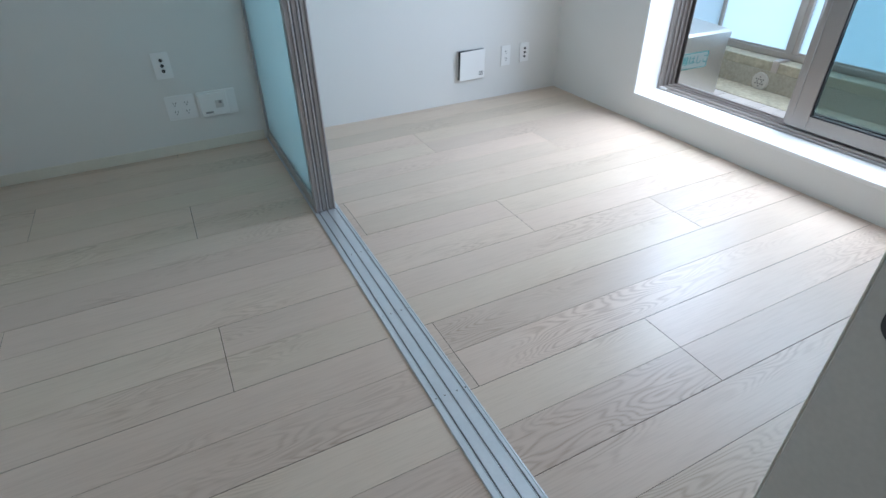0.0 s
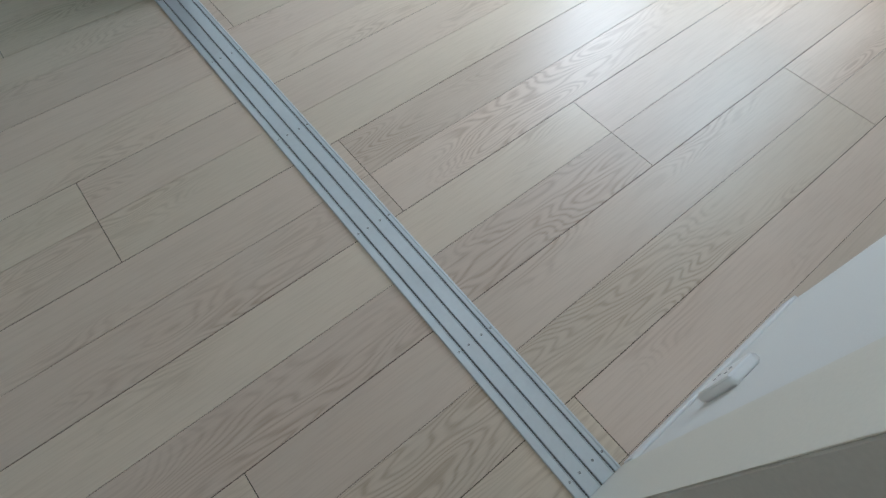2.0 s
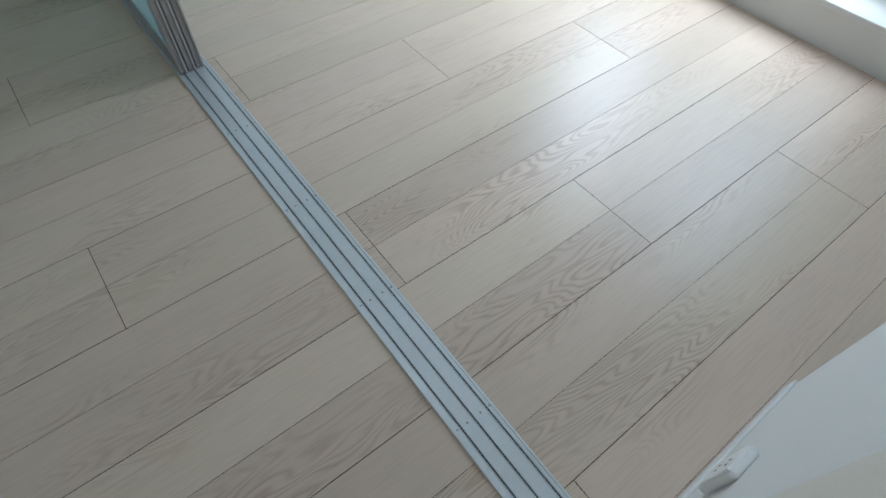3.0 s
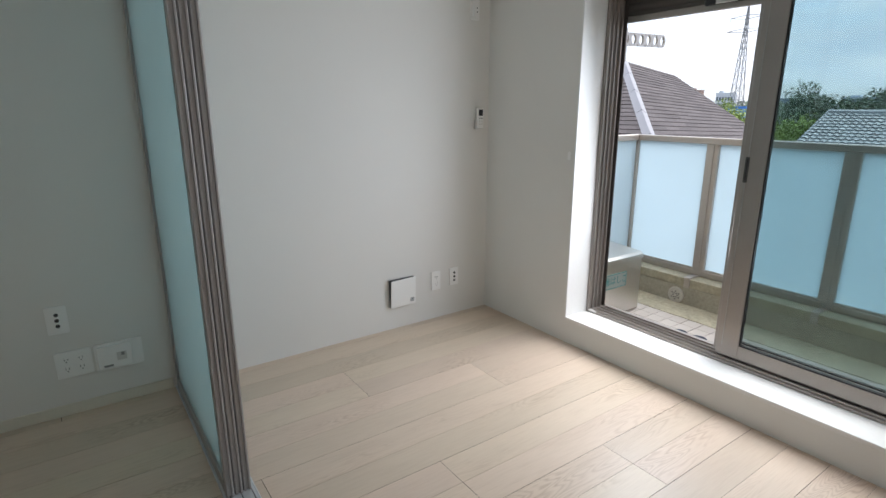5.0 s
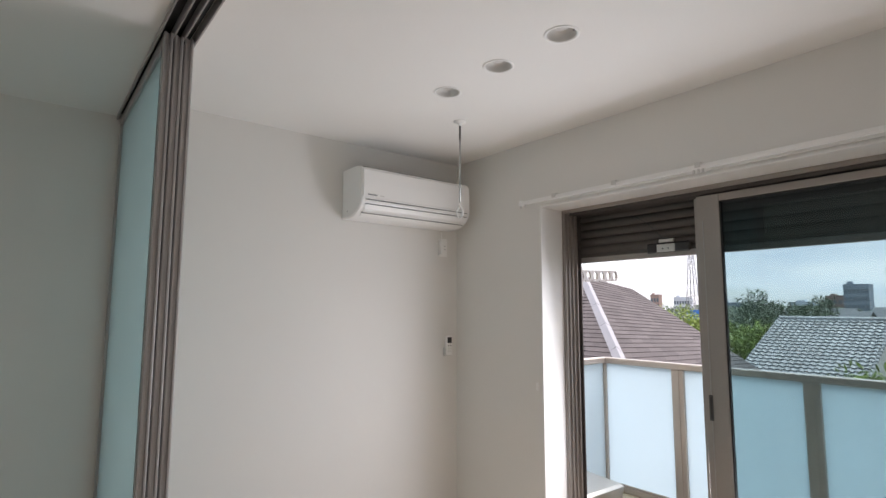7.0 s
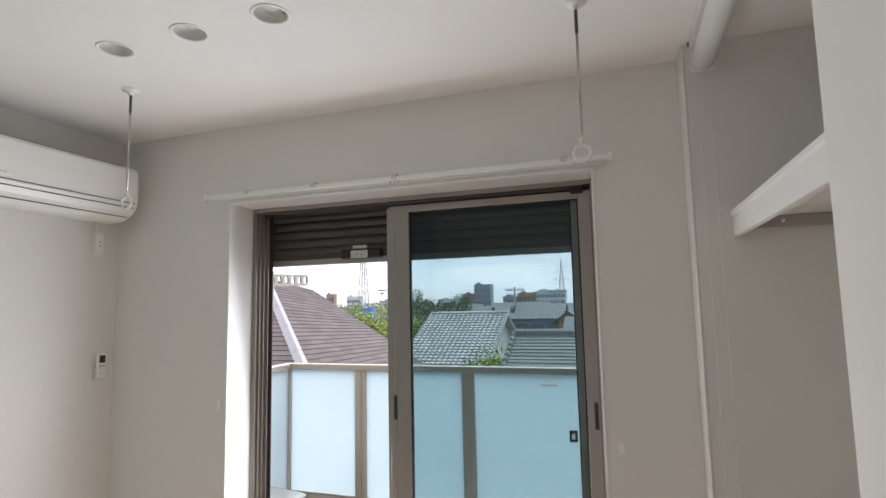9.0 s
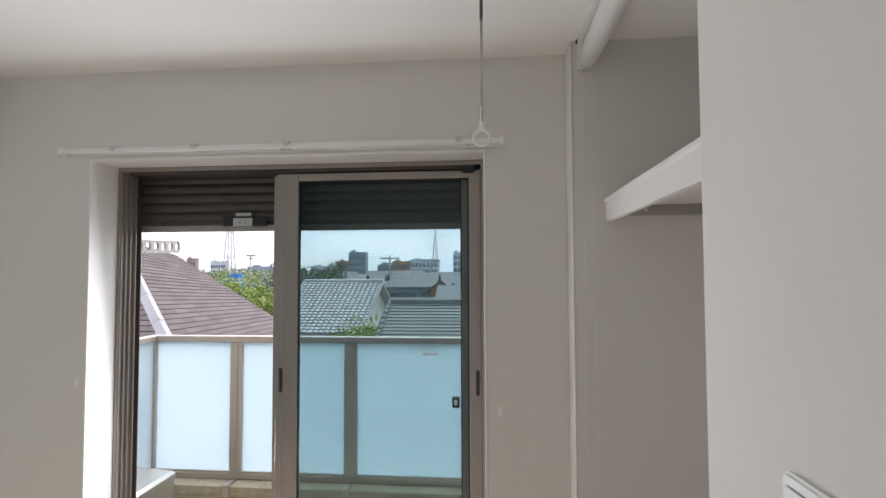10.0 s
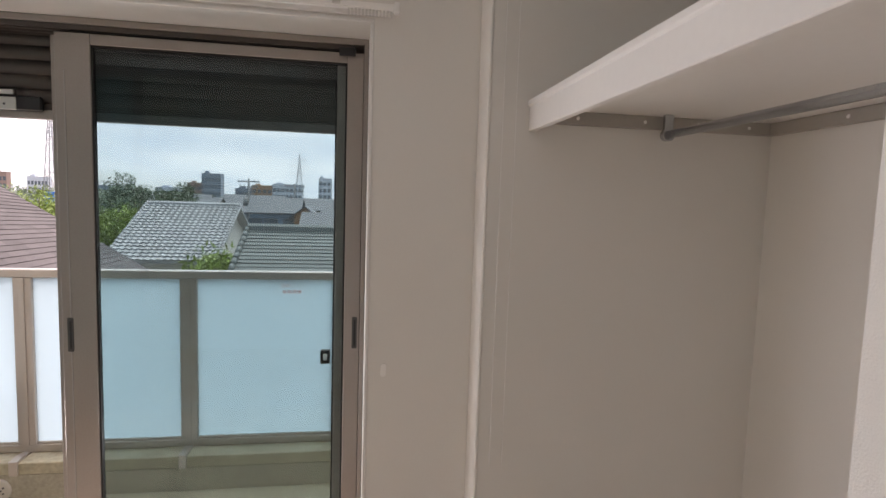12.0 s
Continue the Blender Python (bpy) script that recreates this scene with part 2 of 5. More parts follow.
def frosted(name, color, through_share=0.75, gloss=0.25, clear=0.0):
    """a milky sheet that passes light on, scattered"""
    m = bpy.data.materials.new(name)
    m.use_nodes = True
    n, l = m.node_tree.nodes, m.node_tree.links
    n.clear()
    out, mix, mix2 = n.new("ShaderNodeOutputMaterial"), n.new("ShaderNodeMixShader"), n.new("ShaderNodeMixShader")
    df, tl, gl = n.new("ShaderNodeBsdfDiffuse"), n.new("ShaderNodeBsdfTranslucent"), n.new("ShaderNodeBsdfGlossy")
    tr, mix3 = n.new("ShaderNodeBsdfTransparent"), n.new("ShaderNodeMixShader")
    co, tx, hs, mr = n.new("ShaderNodeTexCoord"), n.new("ShaderNodeTexNoise"), n.new("ShaderNodeHueSaturation"), n.new("ShaderNodeMapRange")
    tx.inputs["Scale"].default_value = 1.5
    mr.inputs["To Min"].default_value, mr.inputs["To Max"].default_value = 0.95, 1.05
    hs.inputs["Color"].default_value = (*color, 1)
    l.new(co.outputs["Object"], tx.inputs["Vector"])
    l.new(tx.outputs["Fac"], mr.inputs["Value"])
    l.new(mr.outputs["Result"], hs.inputs["Value"])
    l.new(hs.outputs["Color"], df.inputs["Color"])
    l.new(hs.outputs["Color"], tl.inputs["Color"])
    gl.inputs["Roughness"].default_value = gloss
    mix.inputs[0].default_value = through_share
    l.new(df.outputs[0], mix.inputs[1])
    l.new(tl.outputs[0], mix.inputs[2])
    l.new(sheen(n, l), mix2.inputs[0])
    mix3.inputs[0].default_value = clear
    l.new(hs.outputs["Color"], tr.inputs["Color"])
    l.new(mix.outputs[0], mix3.inputs[1])
    l.new(tr.outputs[0], mix3.inputs[2])
    l.new(mix3.outputs[0], mix2.inputs[1])
    l.new(gl.outputs[0], mix2.inputs[2])
    l.new(mix2.outputs[0], out.inputs["Surface"])
    return m


WALL = mat("white_wallpaper", (0.785, 0.772, 0.742), 0.85, bump=0.0006, bump_scale=420, vary=0.025, vary_scale=1.2, spec=0.25)
CEIL = mat("white_ceiling_paper", (0.88, 0.87, 0.85), 0.9, bump=0.0005, bump_scale=380, vary=0.02, vary_scale=0.9, spec=0.2)
TRIM = mat("white_painted_trim", (0.80, 0.79, 0.77), 0.4, vary=0.02, bump=0.0001, bump_scale=60)
SKIRT = mat("cream_skirting", (0.74, 0.70, 0.61), 0.45, vary=0.04, bump=0.0001)
FLOOR = wood_floor()
SUBFLOOR = mat("dark_subfloor", (0.055, 0.036, 0.024), 0.9, vary=0.1)
ALU = mat("brushed_aluminium", (0.66, 0.70, 0.73), 0.33, 0.55, bump=0.0001, bump_scale=90, vary=0.05, vary_scale=8)
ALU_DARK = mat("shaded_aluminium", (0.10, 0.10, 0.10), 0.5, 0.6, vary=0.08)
STILE = mat("satin_grey_profile", (0.40, 0.378, 0.368), 0.36, 0.3, vary=0.03, vary_scale=1.0, bump_scale=120)
BRONZE = mat("stain_bronze_frame", (0.36, 0.325, 0.30), 0.38, 0.6, vary=0.06, bump=0.0001, bump_scale=150)
BRONZE_D = mat("dark_bronze_shutter", (0.10, 0.088, 0.08), 0.5, 0.5, vary=0.07, bump=0.0002)
BLACK = mat("black_plastic", (0.02, 0.02, 0.022), 0.4, vary=0.1)
RUBBER = mat("black_gasket", (0.015, 0.015, 0.015), 0.7, vary=0.1)
PLASTIC = mat("white_plastic", (0.89, 0.885, 0.87), 0.3, vary=0.015, bump=0.00004, bump_scale=300)
PLASTIC_G = mat("pale_grey_plastic", (0.66, 0.65, 0.63), 0.35, vary=0.02)
DARKGREY = mat("dark_grey_plastic", (0.07, 0.07, 0.07), 0.45, vary=0.1)
STEEL = mat("stainless_steel", (0.64, 0.62, 0.59), 0.3, 0.95, vary=0.05, bump=0.0001, bump_scale=60)
CHROME = mat("chromed_pipe", (0.52, 0.53, 0.54), 0.25, 0.9, vary=0.05)
POLY = frosted("blue_green_frosted_sheet", (0.89, 0.96, 0.965), 0.85, clear=0.4)
RAILGLASS = frosted("milky_blue_glass", (0.75, 0.85, 0.90), 0.8)
PANE = clear_glass("window_glass", (0.79, 0.855, 0.865), 0.03)
RAIL = mat("champagne_aluminium", (0.50, 0.45, 0.41), 0.4, 0.6, vary=0.06, bump=0.0001)
CONCRETE = mat("weathered_concrete", (0.42, 0.385, 0.31), 0.85, bump=0.002, bump_scale=60, vary=0.22, vary_scale=5)
MOSS = mat("mossy_yellow_waterproofing", (0.40, 0.36, 0.26), 0.7, bump=0.001, bump_scale=40, vary=0.3, vary_scale=7)
BTILE = mat("pinkish_balcony_tile", (0.50, 0.45, 0.41), 0.6, bump=0.0004, bump_scale=160, vary=0.1, vary_scale=9, random_vary=0.06)
GROUT = mat("grey_grout", (0.30, 0.27, 0.24), 0.9, vary=0.15)
TEAL = mat("teal_lettering", (0.01, 0.19, 0.18), 0.5, vary=0.05)
# the batten's grey-beige holds the shade under the shelf in its colour
CLEAT = mat("shade_grey_batten", (0.40, 0.38, 0.35), 0.6, vary=0.05)
PALERED = frosted("thin_red_print", (1.0, 0.58, 0.53), 0.9, clear=1.0)
STICKER = mat("white_sticker", (0.80, 0.80, 0.78), 0.5, vary=0.03)
GREYINK = mat("grey_print", (0.30, 0.30, 0.30), 0.6, vary=0.05)
TEALFILM = mat("teal_sticker", (0.20, 0.52, 0.52), 0.45, vary=0.08)
NAVY = mat("navy_rubber", (0.03, 0.035, 0.06), 0.7, vary=0.15, bump=0.0005)
BEIGE = mat("beige_plastic_cover", (0.60, 0.57, 0.52), 0.5, vary=0.06)

# ---- the room ----
XE, YN, ZC, ZW = 2.38, 3.0, 2.525, 2.42         # window wall, air-conditioner wall, ceilings
OY0, OY1, OZ0, OZ1 = 0.436, 2.249, 0.160, 2.132  # window opening
XW, YW = -1.15, -0.78                             # unseen plain walls that close the adjoining room, set near to bounce light
XF = 2.557                                        # room side of the window frame
YS, XS0, XS1, XC = 0.064, 0.365, 1.028, 2.25     # stub wall and closet
DOWN = (2.04, 1.705, 1.378)                       # the downlights along the ceiling
YB = -0.86                                        # back of the closet


def walls():
    bm = B()
    box(bm, XW, XE + 0.3, YN, YN + 0.12, -0.1, ZC + 0.1)
    solo("wall_north", bm, WALL, "white papered wall behind the air conditioner", "wall", "structure")
    bm = B()
    box(bm, XE, XE + 0.3, -1.0, OY0, -0.1, ZC + 0.1)
    box(bm, XE, XE + 0.3, OY1, YN, -0.1, ZC + 0.1)
    box(bm, XE, XE + 0.3, OY0, OY1, -0.1, OZ0 - 0.021)
    box(bm, XE, XE + 0.3, OY0, OY1, OZ1, ZC + 0.1)
    solo("wall_east", bm, WALL, "white papered wall with the balcony window", "wall", "structure")
    bm = B()
    box(bm, XS0, XS1, YS - 0.10, YS, -0.1, ZC + 0.1)
    box(bm, XS0, XS0 + 0.10, -1.0, YS - 0.10, -0.1, ZC + 0.1)
    solo("wall_south_stub", bm, WALL, "short white wall with the light switches", "wall", "structure")
    bm = B()
    box(bm, XS0 + 0.10, XE, YB - 0.14, YB, -0.1, ZC + 0.1)
    box(bm, XC, XE, YB, 0.0875, -0.1, ZC + 0.1)
    solo("wall_closet", bm, WALL, "white papered closet recess walls", "wall", "structure")
    bm = B()
    box(bm, XW - 0.12, XW, YW - 0.12, YN + 0.12, -0.1, ZC + 0.1)
    solo("wall_west", bm, WALL, "unseen plain white wall closing the adjoining room", "wall", "structure")
    bm = B()
    box(bm, XW, XS0, YW - 0.12, YW, -0.1, ZC + 0.1)
    solo("wall_south", bm, WALL, "unseen plain white wall closing the entrance side", "wall", "structure")
    bm = B()
    xa, xb, half = 1.534 - 0.11, 1.534 + 0.11, 0.11
    box(bm, 0.46, xa, -1.0, YN, ZC, ZC + 0.08)
    box(bm, xb, XE, -1.0, YN, ZC, ZC + 0.08)
    box(bm, xa, xb, -1.0, YN, ZC + 0.0801, ZC + 0.12)
    edge = -1.0
    for yc in sorted(DOWN):
        box(bm, xa, xb, edge, yc - half, ZC, ZC + 0.08)
        edge = yc + half
        n = 40
        inner_, outer_ = [], []
        for k in range(n):
            t = 2 * math.pi * (k + 0.5) / n
            c, sn = math.cos(t), math.sin(t)
            q = half / max(abs(c), abs(sn))
            inner_.append(bm.verts.new((1.534 + 0.058 * c, yc + 0.058 * sn, ZC)))
            outer_.append(bm.verts.new((1.534 + q * c, yc + q * sn, ZC)))
        for k in range(n):
            bm.faces.new((inner_[k], inner_[(k + 1) % n], outer_[(k + 1) % n], outer_[k]))
        for k in range(4):
            c4 = bm.verts.new((1.534 + half * (1, -1, -1, 1)[k], yc + half * (1, 1, -1, -1)[k], ZC))
            m = (n // 8 - 1 + k * n // 4) % n
            bm.faces.new((outer_[m], outer_[(m + 1) % n], c4))
    box(bm, xa, xb, edge, YN, ZC, ZC + 0.08)
    solo("ceiling", bm, CEIL, "white papered ceiling with downlights", "ceiling", "structure")
    bm = B()
    box(bm, XW, 0.355, YW, YN, ZW, ZW + 0.1)
    solo("ceiling_west", bm, CEIL, "lower white ceiling of the adjoining room", "ceiling", "structure")
    # thin corner bead at the closet's front edge
    bm = B()
    box(bm, XC - 0.004, XE - 0.0005, 0.0878, 0.099, 0.0, ZC - 0.0005, 0.004)
    solo("trim_closet", bm, WALL, "white corner trim beside the closet opening", "trim", "structure")


def baseboards():
    h, d = 0.055, 0.007
    for name, q, m in (
        ("baseboard_west", (XW, 0.35, YN - d, YN, 0, h), SKIRT),
        ("baseboard_stub", (0.480, XS1 + 0.0, YS, YS + d, 0, h), TRIM),
        ("baseboard_stub_end", (XS1, XS1 + d, YS - 0.1, YS + d, 0, h), TRIM),
    ):
        bm = B()
        box(bm, *q, bevel=0.002)
        solo(name, bm, m, "low white skirting board along the wall foot", "baseboard", "structure")


def sill_and_lining():
    bm = B()
    box(bm, XE - 0.004, XF, OY0, OY1, OZ0 - 0.02, OZ0, 0.002)
    solo("window_sill", bm, TRIM, "white window sill board", "sill", "structure")
    t = 0.012
    for nm, q in (("lining_left", (XE - 0.005, XF, OY1 - t, OY1, OZ0, OZ1 - t)), ("lining_right", (XE - 0.005, XF, OY0, OY0 + t, OZ0, OZ1 - t)), ("lining_top", (XE - 0.005, XF, OY0, OY1, OZ1 - t, OZ1))):
        bm = B()
        box(bm, *q, bevel=0.002)
        solo("trim_" + nm, bm, TRIM, "white window reveal lining", "trim", "structure")


walls()
baseboards()
sill_and_lining()

# ---- partition: floor track, head rail, stack of three sliding panels ----
TX = [0.3785, 0.4095, 0.4405]


def floor_track():
    t = thing("floor_track", (0.41, 1.5, 0.0), "silver aluminium three-lane sliding door track on the floor", "door track", kind="structure")
    x0, x1 = 0.3569, 0.4703
    prof = [(x0, 0.0005), (x0, 0.004), (x0 + 0.0015, 0.0058), (x0 + 0.0045, 0.0058)]
    for c, w in ((0.3790, 0.0026), (0.4155, 0.0026), (0.4535, 0.0026)):
        prof += [(c - w / 2 - 0.0034, 0.0050), (c - w / 2 - 0.0028, 0.0062), (c - w / 2 - 0.0010, 0.0062), (c - w / 2, 0.0008), (c + w / 2, 0.0008), (c + w / 2 + 0.0010, 0.0050)]
    prof += [(x1 - 0.0060, 0.0050), (x1 - 0.0048, 0.0070), (x1 - 0.0015, 0.0066), (x1, 0.004), (x1, 0.0005)]
    bm = B()
    prism(bm, prof, "y", YS + 0.0055, YN - 0.003)
    part("track_rail", bm, ALU, t)
    # dark strips laid in the grooves paint the shade the shallow profile lacks
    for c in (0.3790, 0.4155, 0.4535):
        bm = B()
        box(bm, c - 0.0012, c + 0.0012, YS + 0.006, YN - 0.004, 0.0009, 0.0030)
        part("groove_shade", bm, ALU_DARK, t, "dark strip painted as shade in the track groove")
    for y in (0.113, 0.453, 0.844, 1.234, 1.628):
        for x in (0.3690, 0.3972, 0.4345, 0.4615):
            bm = B()
            lathe(bm, (x, y, 0.0035), (0, 0, 1), [(0.0026, 0), (0.0026, 0.0018), (0.0014, 0.0024), (0.0012, 0.0012)], 10, True)
            part("screw", bm, DARKGREY, t)


def head_rail():
    t = thing("head_rail", (0.41, 1.5, 2.41), "dark three-channel sliding door head rail in the ceiling", "door track", kind="structure")
    bm = B()
    box(bm, 0.355, 0.46, YS, YN, 2.44, ZC + 0.05)
    part("beam", bm, WALL, t)
    edges = [0.355, TX[0] + 0.0155, TX[1] + 0.0155, 0.46]
    for x in edges:
        bm = B()
        box(bm, x - 0.0028, x + 0.0028, YS, YN, 2.402, 2.44, 0.0008)
        part("channel_wall", bm, STILE, t)
    for c in TX:
        bm = B()
        box(bm, c - 0.0115, c + 0.0115, YS, YN, 2.434, 2.4395)
        part("channel", bm, BLACK, t)


def partition_panel(x, y0, first):
    p = thing("sliding_partition", (x, (y0 + YN) / 2, 0.006), "frosted blue-green sliding partition panel with grey frame" if first else "frosted blue-green partition panel stacked behind another", "sliding door", "stacked partition panels")
    y1, z0, z1, w = y0 + 0.985, 0.0065, 2.41, 0.0135
    for nm, ya, yb in (("stile", y0, y0 + 0.026), ("stile", y1 - 0.026, y1)):
        bm = B()
        s = 1 if ya == y0 else -1
        front = ya if s == 1 else yb
        back = yb if s == 1 else ya
        prism(bm, [(x - w, back), (x - w, front + s * 0.003), (x - w + 0.003, front), (x - 0.0055, front), (x - 0.004, front + s * 0.007), (x + 0.004, front + s * 0.007), (x + 0.0055, front), (x + w - 0.003, front), (x + w, front + s * 0.003), (x + w, back)], "z", z0, z1)
        part(nm, bm, STILE, p)
    for nm, za, zb in (("bottom_rail", z0, 0.055), ("top_rail", z1 - 0.04, z1)):
        bm = B()
        box(bm, x - w + 0.001, x + w - 0.001, y0 + 0.0262, y1 - 0.0262, za, zb, 0.0015)
        part(nm, bm, STILE, p)
    bm = B()
    box(bm, x - 0.003, x + 0.003, y0 + 0.026, y1 - 0.026, 0.055, z1 - 0.04)
    part("sheet", bm, POLY, p, "frosted blue-green translucent sheet")
    bm = B()
    box(bm, x - 0.0142, x - 0.0122, y0 + 0.0264, y0 + 0.031, 0.056, z1 - 0.041)
    part("gasket", bm, ALU_DARK, p)


floor_track()
head_rail()
for i, x in enumerate(TX):
    partition_panel(x, 2.0 + 0.003 * i, i == 0)


def panel_gap_shades():
    # added black strips stand in for the shade between neighbouring stiles
    for x in ((TX[0] + TX[1]) / 2, (TX[1] + TX[2]) / 2):
        bm = B()
        box(bm, x - 0.0019, x + 0.0019, 2.014, 2.040, 0.0072, 2.40)
        solo("panel_gap_shade", bm, RUBBER, "thin black strip added as shade between the stacked panels", "seal", group="panel seals")


panel_gap_shades()


def jamb():
    """end of the stub wall, where the partition would meet it"""
    j = thing("partition_jamb", (0.41, YS, 0.0), "grey-taupe partition jamb strip on the wall end", "door jamb", kind="structure")
    bm = B()
    box(bm, 0.321, XS0 - 0.0005, YS - 0.10, YS + 0.003, 0.0, 2.40, 0.0015)
    part("post", bm, BEIGE, j)
    bm = B()
    box(bm, 0.3222, 0.478, YS + 0.0034, YS + 0.0050, 0.0, 2.40, 0.0005)
    part("strip", bm, SKIRT, j, "cream jamb strip")
    bm = B()
    prism(bm, rounded(0.0235, 0.0515, 0.914, 0.984, 0.0135, 6), "x", 0.3185, 0.3215)
    part("finger_pull", bm, ALU_DARK, j, "dark oval recessed finger pull")
    bm = B()
    prism(bm, rounded(0.0275, 0.0475, 0.919, 0.979, 0.0095, 6), "x", 0.3178, 0.3190)
    part("pull_recess", bm, BLACK, j)


jamb()

# ---- window: frame, two sashes slid over each other, shutter ----


def window():
    w = thing("window_1", (XF, 1.34, OZ0), "bronze aluminium sliding balcony window, one half open", "window", kind="structure")
    y0, y1, z0, z1 = OY0 + 0.012, OY1 - 0.012, OZ0, OZ1 - 0.012
    xb = XF + 0.16
    for nm, q in (("jamb_left", (XF, xb, y1 - 0.014, y1, z0, z1)), ("jamb_right", (XF, xb, y0, y0 + 0.014, z0, z1)), ("head", (XF, xb, y0 + 0.014, y1 - 0.014, z1 - 0.020, z1)), ("threshold", (XF, xb, y0 + 0.014, y1 - 0.014, z0, z0 + 0.014))):
        bm = B()
        box(bm, *q, bevel=0.0015)
        part(nm, bm, BRONZE, w)
    # upright guide fins on the jambs, rails on threshold and head
    for y, s in ((y1 - 0.014, -1), (y0 + 0.014, 1)):
        for k, (dx, d) in enumerate(((0.004, 0.006), (0.030, 0.011), (0.062, 0.012), (0.095, 0.016), (0.125, 0.022))):
            if s == 1:
                d = 0.0012 if k < 3 else d
            bm = B()
            ya, yb = sorted((y, y + s * d))
            box(bm, XF + dx, XF + dx + 0.006, ya, yb, z0 + 0.0145, z1 - 0.0225, 0.001)
            part("guide_fin", bm, BRONZE if k < 4 else BRONZE_D, w)
    for dx in (0.010, 0.040, 0.075, 0.110):
        bm = B()
        box(bm, XF + dx, XF + dx + 0.005, y0 + 0.05, y1 - 0.05, z0 + 0.0142, z0 + 0.026, 0.001)
        part("sill_rail", bm, BRONZE, w)
        bm = B()
        box(bm, XF + dx, XF + dx + 0.005, y0 + 0.05, y1 - 0.05, z1 - 0.036, z1 - 0.0202, 0.001)
        part("head_fin", bm, BRONZE_D, w)
    bm = B()
    box(bm, XF - 0.004, XF + 0.016, y1 - 0.075, y1 - 0.02, z0 + 0.004, z0 + 0.016, 0.003)
    part("drain_cap", bm, PLASTIC_G, w)
    bm = B()
    box(bm, XF - 0.003, XF + 0.0, y0 + 0.045, y0 + 0.10, z1 - 0.060, z1 - 0.032, 0.001)
    part("stop_block", bm, BLACK, w, "black plastic stop block")


def sash(xc, y0, y1, z0, z1, stile_l, stile_r, label, pull):
    s = thing("window_sash", (xc, (y0 + y1) / 2, z0), label, "window sash", "sliding window sashes")
    d = 0.014
    zb, zt = z0 + 0.066, z1 - 0.034
    for nm, q in (("stile", (xc - d, xc + d, y1 - stile_l, y1, z0, z1)), ("stile", (xc - d, xc + d, y0, y0 + stile_r, z0, z1)), ("bottom_rail", (xc - d + 0.001, xc + d - 0.001, y0 + stile_r, y1 - stile_l, z0, zb)), ("top_rail", (xc - d + 0.001, xc + d - 0.001, y0 + stile_r, y1 - stile_l, zt, z1))):
        bm = B()
        box(bm, *q, bevel=0.002)
        part(nm, bm, BRONZE, s)
    # fillet line along the meeting stile
    bm = B()
    box(bm, xc - d - 0.002, xc - d + 0.001, y1 - 0.030, y1 - 0.026, z0 + 0.05, z1 - 0.12, 0.0005)
    part("bead", bm, STILE, s)
    ya, yb = y0 + stile_r, y1 - stile_l
    for q in ((ya, ya + 0.006, zb, zt), (yb - 0.006, yb, zb, zt), (ya + 0.006, yb - 0.006, zb, zb + 0.006), (ya + 0.006, yb - 0.006, zt - 0.006, zt)):
        bm = B()
        box(bm, xc - 0.009, xc + 0.009, q[0], q[1], q[2], q[3])
        part("gasket", bm, RUBBER, s)
    bm = B()
    box(bm, xc - 0.0025, xc + 0.0025, ya + 0.003, yb - 0.003, zb + 0.003, zt - 0.003)
    g = part("pane", bm, PANE, s, "clear window glass")
    g.visible_shadow = False
    for yc in pull:
        bm = B()
        prism(bm, rounded(yc - 0.009, yc + 0.009, 1.04, 1.155, 0.004, 3), "x", xc - d - 0.0022, xc - d + 0.001)
        h = part("finger_pull", bm, DARKGREY, s, "dark recessed finger pull")
        bm = B()
        box(bm, xc - d - 0.003, xc - d - 0.0015, yc - 0.0035, yc + 0.0035, 1.05, 1.145, 0.0008)
        part("pull_slot", bm, BLACK, h)
    return s


window()
ZS0, ZS1 = OZ0 + 0.036, 2.076
inner = sash(XF + 0.030, 0.464, 1.438, ZS0, ZS1, 0.105, 0.056, "inner bronze window sash slid to one side", (1.412, 0.482))
outer = sash(XF + 0.072, 0.504, 1.47, ZS0, ZS1, 0.07, 0.052, "outer bronze window sash parked behind the inner one", ())


def crescent():
    bm = B()
    box(bm, XF + 0.040, XF + 0.058, 0.568, 0.603, 0.976, 1.027, 0.006, 2)
    lock = part("lock_body", bm, BLACK, outer, "black window lock catch")
    bm = B()
    box(bm, XF + 0.036, XF + 0.041, 0.578, 0.592, 0.990, 1.014, 0.002)
    part("lock_keeper", bm, PLASTIC, lock)


crescent()


def teal_tags():
    for y, z, s in ((0.60, 0.428, 0.045), (0.535, 0.418, 0.05)):
        bm = B()
        x = XF + 0.062 if y > 0.55 else XF + 0.0155
        box(bm, x - 0.0008, x, y - s / 2, y + s / 2, z - 0.022, z + 0.022, 0.0003)
        solo("sticker", bm, TEALFILM, "small teal sticker on the window sash", "sticker", group="teal stickers")


teal_tags()


